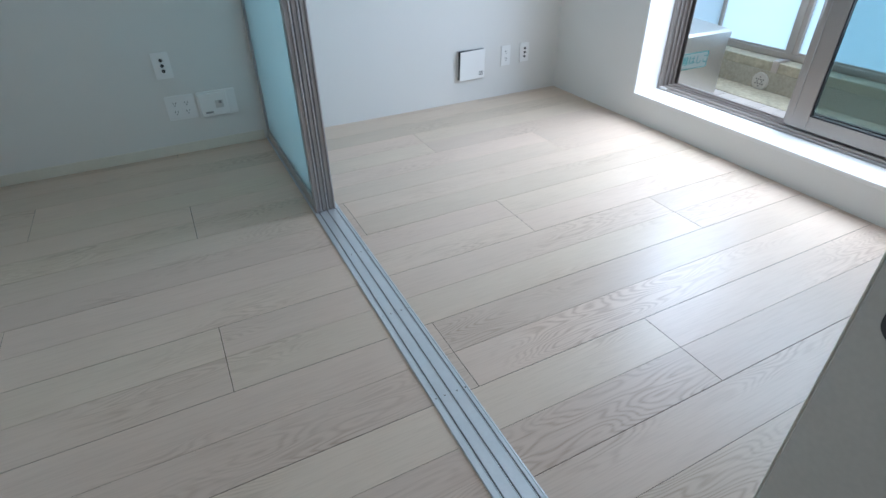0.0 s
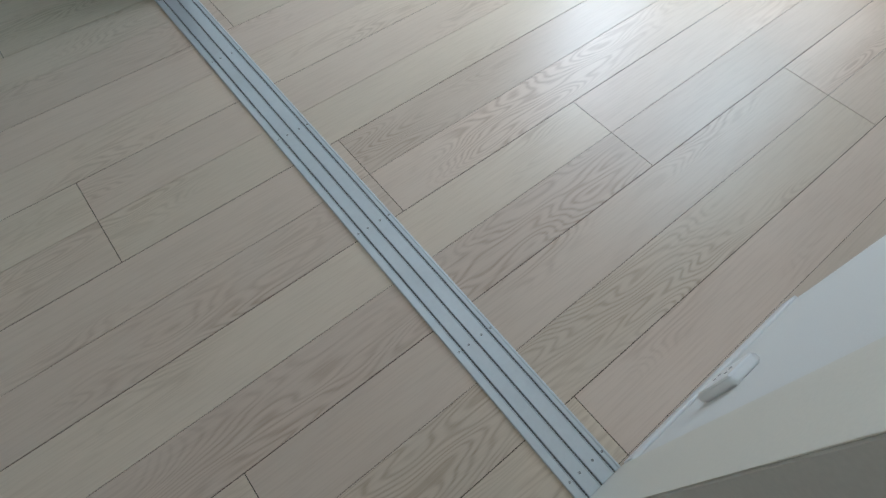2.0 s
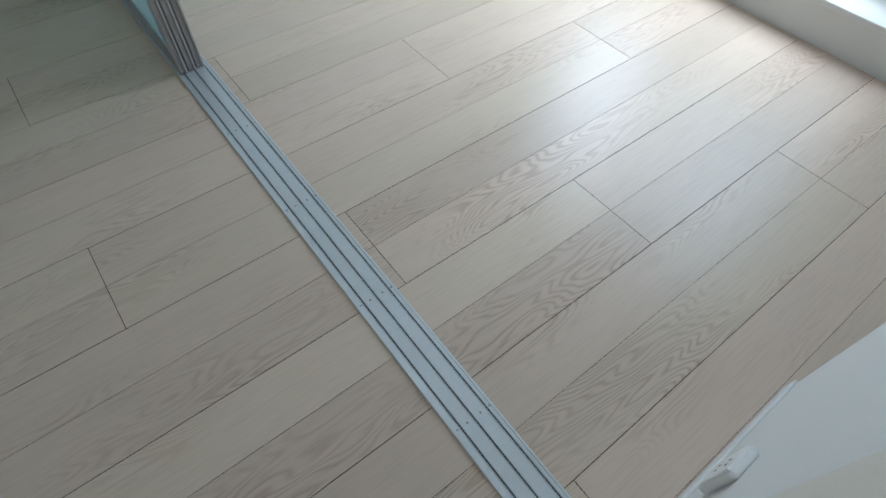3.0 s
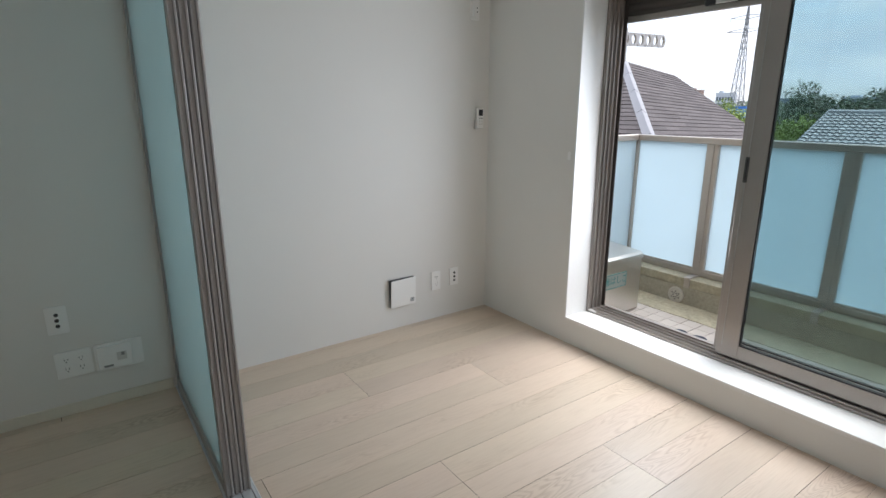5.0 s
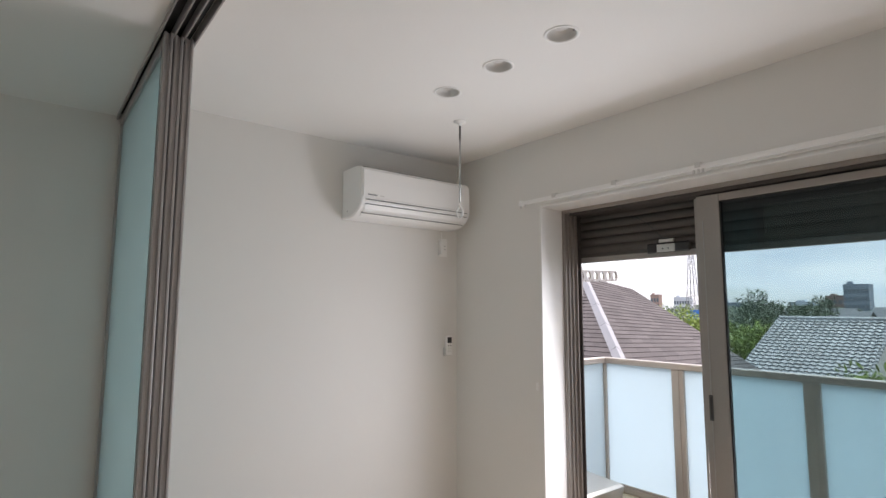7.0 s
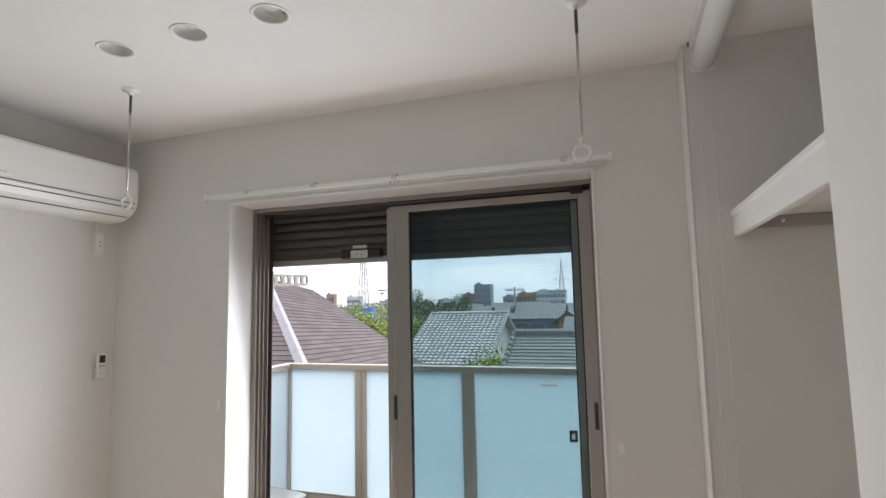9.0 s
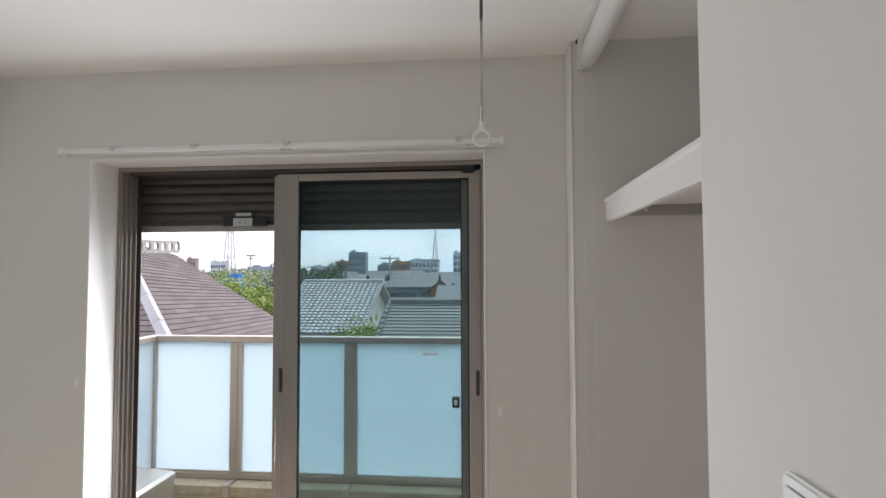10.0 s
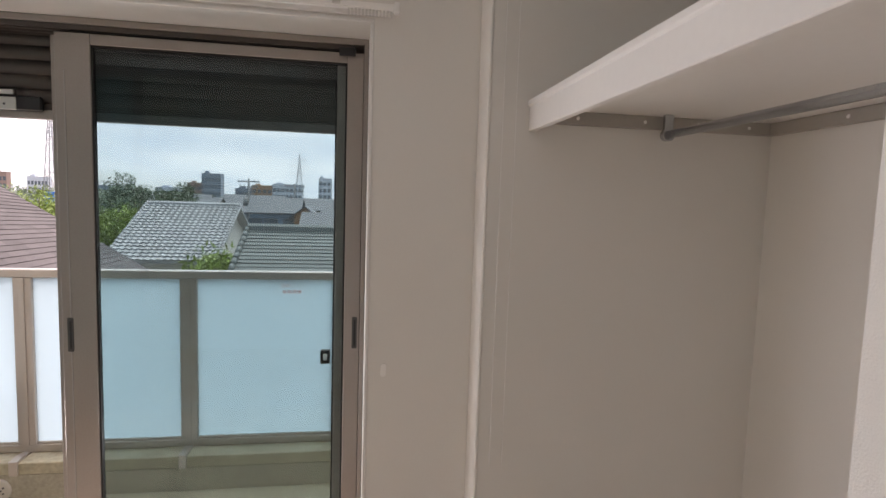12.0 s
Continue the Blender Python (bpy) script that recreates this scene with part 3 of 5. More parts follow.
def shutter():
    x = XF + 0.145
    zb = 1.813
    s = thing("roller_shutter", (x, 1.34, zb), "dark bronze roller shutter pulled partly down", "shutter")
    y0, y1 = OY0 + 0.03, OY1 - 0.03
    pitch, z = 0.0480, zb + 0.052
    while z < OZ1 + 0.02:
        bm = B()
        pts = []
        for i in range(9):
            a = i / 8
            pts.append((x - 0.010 * math.sin(math.pi * a) ** 0.8, z + pitch * a))
        pts += [(x + 0.006, z + pitch), (x + 0.006, z - 0.004), (x + 0.001, z - 0.004)]
        prism(bm, [(p[0], p[1]) for p in pts], "y", y0, y1)
        part("slat", bm, BRONZE_D, s)
        z += pitch
    bm = B()
    box(bm, x - 0.012, x + 0.010, y0, y1, zb, zb + 0.032, 0.003)
    part("bottom_bar", bm, BRONZE, s)
    bm = B()
    box(bm, x - 0.006, x + 0.006, y0, y1, zb + 0.032, zb + 0.052)
    part("bar_web", bm, BRONZE_D, s)
    bm = B()
    box(bm, x - 0.030, x - 0.012, 1.53, 1.765, zb + 0.022, zb + 0.072, 0.006)
    lock = part("latch", bm, BLACK, s, "black shutter latch with a pale cover plate")
    bm = B()
    box(bm, x - 0.034, x - 0.030, 1.605, 1.705, zb + 0.024, zb + 0.066, 0.002)
    box(bm, x - 0.028, x - 0.014, 1.615, 1.695, zb + 0.074, zb + 0.092, 0.002)
    part("cover_plate", bm, STEEL, lock)
    for y in (1.64, 1.67):
        bm = B()
        lathe(bm, (x - 0.034, y, zb + 0.042), (-1, 0, 0), [(0.004, 0), (0.004, 0.001)], 8, True)
        part("screw", bm, DARKGREY, lock)
    # pull cord
    bm = B()
    pts = [Vector((x - 0.022, 1.86 - 0.2 * t, zb + 0.24 - 0.17 * t + 0.03 * math.sin(3 * t))) for t in [i / 8 for i in range(9)]]
    for a, b in zip(pts, pts[1:]):
        rod(bm, a, b, 0.002, 6)
    part("cord", bm, BLACK, s)


shutter()

# ---- outer skin of the building and the balcony ----
BX, BZ, BY = 3.69, -0.010, 2.777   # rail line, balcony floor, side rail


def balcony():
    bm = B()
    box(bm, XE + 0.30, BX + 0.08, -3.2, BY + 0.10, BZ - 0.18, BZ - 0.006)
    solo("balcony_slab", bm, GROUT, "grey grouted balcony floor slab", "balcony floor", "structure")
    bm = B()
    box(bm, 3.56, BX + 0.08, -3.2, BY + 0.10, BZ - 0.006, 0.130, 0.004)
    solo("balcony_kerb", bm, CONCRETE, "stained concrete balcony kerb", "kerb", "structure")
    bm = B()
    box(bm, 3.555, BX + 0.085, -3.2, BY + 0.105, 0.1302, 0.194, 0.005)
    solo("kerb_coping", bm, MOSS, "mossy yellowish coping on the balcony kerb", "coping", "structure")
    bm = B()
    v = [bm.verts.new(p) for p in ((3.335, -3.2, BZ + 0.003), (3.561, -3.2, BZ + 0.012), (3.561, BY, BZ + 0.012), (3.335, BY, BZ + 0.003), (3.335, -3.2, BZ - 0.006), (3.335, BY, BZ - 0.006))]
    bm.faces.new((v[0], v[1], v[2], v[3]))
    bm.faces.new((v[4], v[0], v[3], v[5]))
    solo("balcony_gutter", bm, MOSS, "yellowish waterproofed gutter strip along the kerb", "gutter", "structure")
    # outer wall above and beside the window, and the slab of the storey above
    bm = B()
    box(bm, XE + 0.301, XE + 0.36, -3.2, OY0, BZ - 0.1, 3.2)
    box(bm, XE + 0.301, XE + 0.36, OY1, BY + 3.0, BZ - 0.1, 3.2)
    box(bm, XE + 0.301, XE + 0.36, OY0, OY1, OZ1 + 0.02, 3.2)
    box(bm, XE + 0.301, XE + 0.36, OY0, OY1, BZ - 0.1, OZ0 - 0.02)
    solo("outer_wall", bm, CONCRETE, "weathered outer wall round the window", "outer wall", "structure")


def balcony_rail():
    r = thing("balcony_rail", (BX, 0.0, 0.165), "champagne aluminium balcony railing with milky blue glass", "railing", kind="structure")
    ye = -3.0
    bm = B()
    box(bm, BX - 0.028, BX + 0.028, ye, BY + 0.028, 1.125, 1.168, 0.004)
    part("top_rail", bm, RAIL, r)
    bm = B()
    box(bm, 2.80, BX - 0.029, BY - 0.028, BY + 0.028, 1.125, 1.168, 0.004)
    part("top_rail", bm, RAIL, r)
    bm = B()
    box(bm, BX - 0.022, BX + 0.022, ye, BY + 0.022, 0.196, 0.236, 0.003)
    part("bottom_rail", bm, RAIL, r)
    bm = B()
    box(bm, 2.80, BX - 0.023, BY - 0.022, BY + 0.022, 0.196, 0.236, 0.003)
    part("bottom_rail", bm, RAIL, r)
    ys = [BY, 2.172, 1.369, 0.566, -0.237, -1.040, -1.843]
    for y in ys:
        bm = B()
        box(bm, BX - 0.024, BX + 0.024, y - 0.043 if y != BY else BY - 0.024, y + 0.043 if y != BY else BY + 0.024, 0.2365, 1.1245, 0.003)
        if y != BY:
            box(bm, BX - 0.030, BX - 0.0245, y - 0.012, y + 0.012, 0.2365, 1.1245, 0.001)
        part("post", bm, RAIL, r)
        bm = B()
        prism(bm, [(3.541, 0.13), (3.5545, 0.13), (3.5545, 0.1943), (BX + 0.02, 0.1943), (BX + 0.02, 0.1958), (3.600, 0.21), (3.541, 0.205)], "y", y - 0.020, y + 0.020, 0.002, 1)
        part("foot", bm, RAIL, r)
    for a, b in zip(ys, ys[1:] + [-2.646]):
        bm = B()
        hi = a - (0.0432 if a != BY else 0.0242)
        box(bm, BX - 0.004, BX + 0.004, b + 0.0432, hi, 0.2365, 1.1245)
        part("pane", bm, RAILGLASS, r, "milky blue safety glass")
        bm = B()
        box(bm, BX - 0.016, BX - 0.006, b + 0.0435, hi, 0.2365, 0.250, 0.001)
        part("glazing_bead", bm, RAIL, r)
    bm = B()
    box(bm, 2.82, BX - 0.0245, BY - 0.004, BY + 0.004, 0.2365, 1.1245)
    part("pane", bm, RAILGLASS, r, "milky blue safety glass")
    bm = B()
    box(bm, 2.80, 2.82, BY - 0.02, BY + 0.02, 0.2365, 1.1245, 0.002)
    part("post", bm, RAIL, r)
    bm = B()
    box(bm, 2.73, BX, BY - 0.05, BY + 0.08, BZ - 0.006, 0.1955, 0.004)
    solo("side_kerb", bm, CONCRETE, "stained concrete kerb under the side railing", "kerb", "structure")


balcony()
balcony_rail()


def warning_sticker():
    s = thing("warning_sticker", (BX - 0.006, 0.80, 1.07), "clear warning sticker with pale red print on the glass", "sticker")
    bm = words("避難はしご", 0.025, pose(BX - 0.0064, 0.83, 1.088, 90, 0, -90), 0.0)
    part("print", bm, PALERED, s)
    for k in range(4):
        bm = B()
        y, z = 0.780 + k * 0.027, 1.045
        bm.faces.new([bm.verts.new((BX - 0.0062, *p)) for p in ((y, z), (y + 0.021, z), (y + 0.021, z + 0.020), (y, z + 0.020))])
        part("print_bar", bm, PALERED, s)


warning_sticker()


PLATE = mat("dull_metal_label", (0.36, 0.38, 0.36), 0.45, 0.6, vary=0.05)


def ladder_box():
    x0, x1, y0, y1, z0, z1 = 2.765, 3.226, 2.332, 2.70, BZ + 0.012, 0.410
    b = thing("escape_ladder_box", (2.98, 2.5, BZ), "stainless steel escape ladder box on the balcony floor", "storage box")
    bm = B()
    box(bm, x0, x1, y0, y1, z0, z1 - 0.035, 0.004)
    part("body", bm, STEEL, b)
    bm = B()
    prism(bm, [(y0 - 0.006, z1 - 0.045), (y0 - 0.006, z1 - 0.012), (y0 + 0.02, z1), (y1 + 0.004, z1 + 0.025), (y1 + 0.004, z1 - 0.034), (y0 - 0.001, z1 - 0.034)], "x", x0 - 0.006, x1 + 0.006, 0.002, 1)
    part("lid", bm, STEEL, b, "folded stainless lid")
    for x in (x0 + 0.08, x1 - 0.08):
        bm = B()
        box(bm, x - 0.03, x + 0.03, y0 + 0.03, y1 - 0.03, BZ, z0 + 0.001)
        part("foot", bm, RUBBER, b)
    bm = B()
    box(bm, 2.785, 3.065, y0 - 0.0012, y0, 0.200, 0.300, 0.0005)
    plate = part("label_plate", bm, PLATE, b, "label reading escape ladder in teal")
    for q in ((2.785, 3.065, 0.200, 0.205), (2.785, 3.065, 0.295, 0.300), (2.785, 2.790, 0.205, 0.295), (3.060, 3.065, 0.205, 0.295)):
        bm = B()
        box(bm, q[0], q[1], y0 - 0.0020, y0 - 0.0013, q[2], q[3])
        part("border", bm, TEAL, plate)
    bm = words("避難はしご", 0.060, pose(2.925, y0 - 0.0018, 0.250, 90, 0, 0))
    part("lettering", bm, TEAL, plate)


ladder_box()


def drain():
    d = thing("drain_cover", (3.559, 2.25, 0.052), "round grey overflow drain cover on the kerb", "drain cover")
    bm = B()
    lathe(bm, (3.5595, 2.250, 0.052), (-1, 0, 0), [(0.060, 0), (0.059, 0.006), (0.048, 0.010), (0.045, 0.007), (0.036, 0.009), (0.0, 0.011)], 28)
    part("cover", bm, BEIGE, d)
    for k in range(12):
        a = 2 * math.pi * k / 12
        rr = 0.030 if k % 2 else 0.016
        bm = B()
        lathe(bm, (3.5505, 2.250 + rr * math.cos(a), 0.052 + rr * math.sin(a)), (-1, 0, 0), [(0.0050, 0), (0.0050, 0.0028)], 8, True)
        part("hole", bm, DARKGREY, d)


drain()


def slippers():
    def slipper(at, turn):
        s = thing("slipper", (0, 0, 0), "dark navy rubber slipper on the balcony tiles", "slipper", "pair of slippers")
        out = [(0.13 * math.cos(a) * (1.0), (0.045 + 0.008 * math.cos(a)) * math.sin(a)) for a in [2 * math.pi * i / 20 for i in range(20)]]
        bm = B()
        prism(bm, out, "z", 0.0, 0.022, 0.004, 1)
        part("sole", bm, NAVY, s)
        bm = B()
        rows = []
        for i in range(6):
            x = 0.0 + 0.105 * i / 5
            w, h = 0.05 - 0.012 * (i / 5) ** 2, 0.055 - 0.028 * (i / 5) ** 1.5
            rows.append([bm.verts.new((x, w * math.cos(a), 0.018 + h * math.sin(a))) for a in [math.pi * j / 10 for j in range(11)]])
        for a, b in zip(rows, rows[1:]):
            for j in range(10):
                bm.faces.new((a[j], a[j + 1], b[j + 1], b[j])).smooth = True
        bmesh.ops.solidify(bm, geom=bm.faces[:], thickness=0.006)
        part("strap", bm, NAVY, s)
        s.matrix_basis = pose(*at, 0, 0, turn)
        return s
    a = slipper((2.945, 1.865, BZ + 0.0005), 10)
    copy_thing(a, pose(2.95, 1.755, BZ + 0.0005, 0, 0, 2))


slippers()


def laundry_arm():
    a = thing("laundry_arm", (2.74, 2.205, 1.735), "grey laundry pole arm with round holes on the outer wall", "laundry arm")
    p0, p1 = Vector((2.748, 2.272, 1.743)), Vector((3.262, 2.345, 1.766))
    u = (p1 - p0).normalized()
    side = Vector((0, 0, 1)).cross(u).normalized()
    up = u.cross(side) * -1
    if up.z < 0:
        up = -up
    L, hh = (p1 - p0).length, 0.036
    bm = B()
    # plate outline with round holes, bridged as quads between hole ring and cell edge
    cells, cw, r = 6, 0.088, 0.0275
    start = L - cells * cw - 0.006
    th = 0.006

    def at(s, h, o):
        return p0 + u * s + up * h + side * o
    for k in range(cells):
        c = start + cw * (k + 0.5)
        n = 24
        for o in (-th, th):
            outer_, inner_ = [], []
            for i in range(n):
                t = 2 * math.pi * i / n
                inner_.append(bm.verts.new(at(c + r * math.cos(t), r * math.sin(t), o)))
                sc = 1 / max(abs(math.cos(t)) / (cw / 2), abs(math.sin(t)) / hh)
                if k == cells - 1 and math.cos(t) > 0:
                    sc = hh * (1 + 0.22 * math.cos(t))
                outer_.append(bm.verts.new(at(c + sc * math.cos(t), sc * math.sin(t), o)))
            for i in range(n):
                bm.faces.new((outer_[i], outer_[(i + 1) % n], inner_[(i + 1) % n], inner_[i]))
            if o < 0:
                lo = (outer_, inner_)
            else:
                for i in range(n):
                    bm.faces.new((lo[1][i], lo[1][(i + 1) % n], inner_[(i + 1) % n], inner_[i]))
                    bm.faces.new((lo[0][i], lo[0][(i + 1) % n], outer_[(i + 1) % n], outer_[i]))
    bmesh.ops.remove_doubles(bm, verts=bm.verts[:], dist=0.0004)
    part("arm", bm, STILE, a)
    bm = B()
    box(bm, 2.7405, 2.765, 2.25, 2.32, 1.62, 1.80, 0.004)
    part("bracket", bm, STILE, a)
    bm = B()
    q0, q1 = at(0, 0, 0), at(start + 0.01, 0, 0)
    rod(bm, q0, q1, 0.014)
    part("pivot", bm, STILE, a)


laundry_arm()

# ---- things in the room ----


def air_conditioner():
    x0, x1 = 1.507, 2.302
    a = thing("air_conditioner", (1.9, YN, 2.056), "white wall-mounted air conditioner above the room corner", "air conditioner")
    bm = B()
    prof = [(YN - 0.002, 2.346), (2.83, 2.346), (2.795, 2.336), (2.778, 2.316), (2.772, 2.261), (2.772, 2.161), (2.778, 2.126), (2.80, 2.096), (2.86, 2.063), (2.90, 2.056), (YN - 0.002, 2.056)]
    prism(bm, prof, "x", x0, x1, 0.006, 2)
    part("body", bm, PLASTIC, a)
    bm = B()
    prism(bm, [(2.7705, 2.316), (2.7665, 2.261), (2.7665, 2.161), (2.7710, 2.161), (2.7715, 2.261), (2.776, 2.316)], "x", x0 + 0.012, x1 - 0.012, 0.001, 1)
    part("front_panel", bm, PLASTIC, a)
    bm = B()
    prism(bm, [(2.7735, 2.139), (2.7945, 2.096), (2.850, 2.063), (2.853, 2.067), (2.799, 2.0995), (2.779, 2.14)], "x", x0 + 0.035, x1 - 0.03, 0.0008, 1)
    flap = part("louvre", bm, PLASTIC, a)
    for za, ya in ((2.1475, 2.7725), (2.123, 2.7785), (2.0775, 2.8215)):
        bm = B()
        box(bm, x0 + 0.03, x1 - 0.026, ya - 0.0022, ya + 0.004, za - 0.0016, za + 0.0016)
        part("slot", bm, DARKGREY, a, "dark gap above the louvre")
    bm = B()
    box(bm, x0 + 0.04, x0 + 0.10, 2.7655, 2.7668, 2.171, 2.179)
    part("logo_bar", bm, GREYINK, a)
    bm = B()
    box(bm, x0 + 0.12, x0 + 0.145, 2.7655, 2.7668, 2.172, 2.177)
    part("print_bar", bm, PLASTIC_G, a)
    bm = B()
    box(bm, x0 + 0.03, x1 - 0.03, 2.832, 2.985, 2.3462, 2.3474)
    part("intake", bm, BLACK, a, "dark air intake on the top")
    for k in range(11):
        bm = B()
        box(bm, x0 + 0.05, x1 - 0.05, 2.835 + k * 0.013, 2.840 + k * 0.013, 2.3475, 2.3505)
        part("intake_slat", bm, DARKGREY, a)
    bm = B()
    lathe(bm, (x0 - 0.0005, 2.93, 2.096), (-1, 0, 0), [(0.004, 0), (0.003, 0.001)], 8, True)
    part("screw_cap", bm, GREYINK, a)


air_conditioner()


def plate(t, cx, cz, w, h, d=0.008, r=0.006, name="plate", y=YN):
    """bevelled cover plate on the north wall"""
    bm = B()
    prism(bm, rounded(cx - w / 2, cx + w / 2, cz - h / 2, cz + h / 2, r), "y", y - d, y - 0.0004, 0.0018, 2)
    return part(name, bm, PLASTIC, t)


def antenna_outlet(cx, cz, label):
    t = thing("wall_outlet", (cx, YN, cz), label, "wall outlet", "wall outlets")
    p = plate(t, cx, cz, 0.080 if cx < 1 else 0.070, 0.128 if cx < 1 else 0.120, 0.010)
    bm = B()
    prism(bm, rounded(cx - 0.024, cx + 0.024, cz - 0.048, cz + 0.048, 0.003), "y", YN - 0.0116, YN - 0.0098)
    part("insert", bm, PLASTIC, p)
    for dz in (0.026, 0.0, -0.026):
        bm = B()
        lathe(bm, (cx, YN - 0.0114, cz + dz), (0, -1, 0), [(0.0085, 0), (0.0085, 0.002), (0.006, 0.003), (0.0055, 0.0015)], 14, True)
        part("jack", bm, DARKGREY, t, "dark round jack")


def power_outlet(cx, cz, w, cols, label):
    t = thing("wall_outlet", (cx, YN, cz), label, "wall outlet", "wall outlets")
    p = plate(t, cx, cz, w, 0.126)
    for c in cols:
        bm = B()
        prism(bm, rounded(cx + c - 0.021, cx + c + 0.021, cz - 0.046, cz + 0.046, 0.003), "y", YN - 0.0098, YN - 0.0078)
        part("insert", bm, PLASTIC, p)
        for dz in (0.026, -0.018):
            for dx in (-0.0065, 0.0065):
                bm = B()
                box(bm, cx + c + dx - 0.0012, cx + c + dx + 0.0012, YN - 0.0104, YN - 0.0097, cz + dz - 0.0045, cz + dz + 0.0045)
                part("slot", bm, BLACK, t)
            bm = B()
            lathe(bm, (cx + c, YN - 0.0097, cz + dz - 0.013), (0, -1, 0), [(0.0028, 0), (0.0028, 0.0007)], 8, True)
            part("earth_hole", bm, BLACK, t)


antenna_outlet(-0.067, 0.464, "white wall plate with three dark antenna jacks")
power_outlet(-0.034, 0.247, 0.140, (-0.028, 0.028), "white double power outlet low on the wall")


def data_cover():
    cx, cz = 0.143, 0.245
    t = thing("data_outlet", (cx, YN, cz), "white network outlet cover with a small grey flap", "wall outlet", "wall outlets")
    p = plate(t, cx, cz, 0.195, 0.132, 0.012, 0.008)
    bm = B()
    prism(bm, rounded(cx - 0.088, cx + 0.050, cz - 0.056, cz + 0.056, 0.004), "y", YN - 0.026, YN - 0.0118, 0.002, 1)
    part("flap", bm, PLASTIC, p)
    bm = B()
    box(bm, cx - 0.012, cx + 0.028, YN - 0.0272, YN - 0.0258, cz - 0.022, cz + 0.018, 0.0005)
    part("window", bm, PLASTIC_G, t)
    bm = B()
    box(bm, cx + 0.006, cx + 0.020, YN - 0.0278, YN - 0.027, cz + 0.000, cz + 0.016)
    part("jack", bm, GREYINK, t)
    bm = B()
    box(bm, cx - 0.068, cx - 0.030, YN - 0.0272, YN - 0.0258, cz - 0.046, cz - 0.036)
    part("print_bar", bm, GREYINK, t)


data_cover()
power_outlet(1.957, 0.263, 0.070, (0.0,), "white power outlet near the room corner")
antenna_outlet(2.102, 0.268, "white antenna outlet with three dark jacks")


def ac_outlet():
    cx, cz = 2.254, 1.945
    t = thing("wall_outlet", (cx, YN, cz), "white power outlet and plug under the air conditioner", "wall outlet", "wall outlets")
    plate(t, cx, cz, 0.070, 0.120)
    bm = B()
    box(bm, cx - 0.034, cx - 0.006, YN - 0.034, YN - 0.0082, cz - 0.045, cz + 0.040, 0.005, 2)
    part("plug", bm, PLASTIC, t)
    for dz in (0.010, -0.012):
        bm = B()
        box(bm, cx + 0.010, cx + 0.016, YN - 0.0105, YN - 0.0082, cz + dz - 0.004, cz + dz + 0.004)
        part("slot", bm, DARKGREY, t)
    bm = B()
    rod(bm, (cx - 0.020, YN - 0.02, cz + 0.038), (cx - 0.022, YN - 0.018, 2.044), 0.004, 8)
    part("cord", bm, PLASTIC, t)


ac_outlet()


def remote():
    cx, cz = 2.289, 1.299
    t = thing("remote_control", (cx, YN, cz), "white remote control with dark display in a wall holder", "remote control")
    bm = B()
    prism(bm, rounded(cx - 0.027, cx + 0.027, cz - 0.065, cz - 0.010, 0.005), "y", YN - 0.026, YN - 0.0004, 0.002, 1)
    part("holder", bm, PLASTIC_G, t)
    bm = B()
    prism(bm, rounded(cx - 0.023, cx + 0.023, cz - 0.060, cz + 0.065, 0.006), "y", YN - 0.036, YN - 0.016, 0.0025, 2)
    part("body", bm, PLASTIC, t)
    bm = B()
    box(bm, cx - 0.017, cx + 0.017, YN - 0.0372, YN - 0.0355, cz + 0.018, cz + 0.056, 0.0008)
    part("display", bm, BLACK, t, "dark display")
    for k in range(6):
        bm = B()
        c, r = k % 2, k // 2
        box(bm, cx - 0.014 + c * 0.018, cx - 0.004 + c * 0.018, YN - 0.0378, YN - 0.0355, cz - 0.002 - r * 0.018, cz + 0.006 - r * 0.018, 0.0008)
        part("button", bm, GREYINK if k < 2 else PLASTIC_G, t)


remote()


def air_vent():
    t = thing("air_vent", (1.68, YN, 0.24), "white square wall air vent with a tilted cover", "air vent")
    x0, x1, z0, z1 = 1.597, 1.783, 0.150, 0.335
    bm = B()
    prism(bm, rounded(x0, x1, z0, z1, 0.006), "y", YN - 0.010, YN - 0.0004, 0.0015, 1)
    part("base", bm, PLASTIC_G, t)
    bm = B()
    box(bm, x0 + 0.004, x1 - 0.004, YN - 0.018, YN - 0.0102, z0 + 0.004, z1 - 0.004)
    part("gap", bm, BLACK, t, "black slot behind the cover")
    bm = B()
    # cover stands off at its upper edge and one side
    v = []
    for x, z, d in ((x0 + 0.004, z0, 0.024), (x1 + 0.002, z0, 0.019), (x1 + 0.002, z1 - 0.002, 0.026), (x0 + 0.004, z1 - 0.006, 0.036)):
        v.append(((x, YN - d, z), (x, YN - d - 0.006, z)))
    a = [bm.verts.new(p[0]) for p in v]
    b = [bm.verts.new(p[1]) for p in v]
    bm.faces.new(a)
    bm.faces.new(b[::-1])
    for i in range(4):
        bm.faces.new((a[i], a[(i + 1) % 4], b[(i + 1) % 4], b[i]))
    bmesh.ops.bevel(bm, geom=bm.edges[:], offset=0.0015, segments=1, affect="EDGES")
    part("cover", bm, PLASTIC, t)
    for dz in (0.0, 0.009, 0.018):
        bm = B()
        box(bm, x1 - 0.040, x1 - 0.012, YN - 0.0300, YN - 0.0245, z0 + 0.022 + dz, z0 + 0.027 + dz)
        part("print_bar", bm, GREYINK, t)


air_vent()


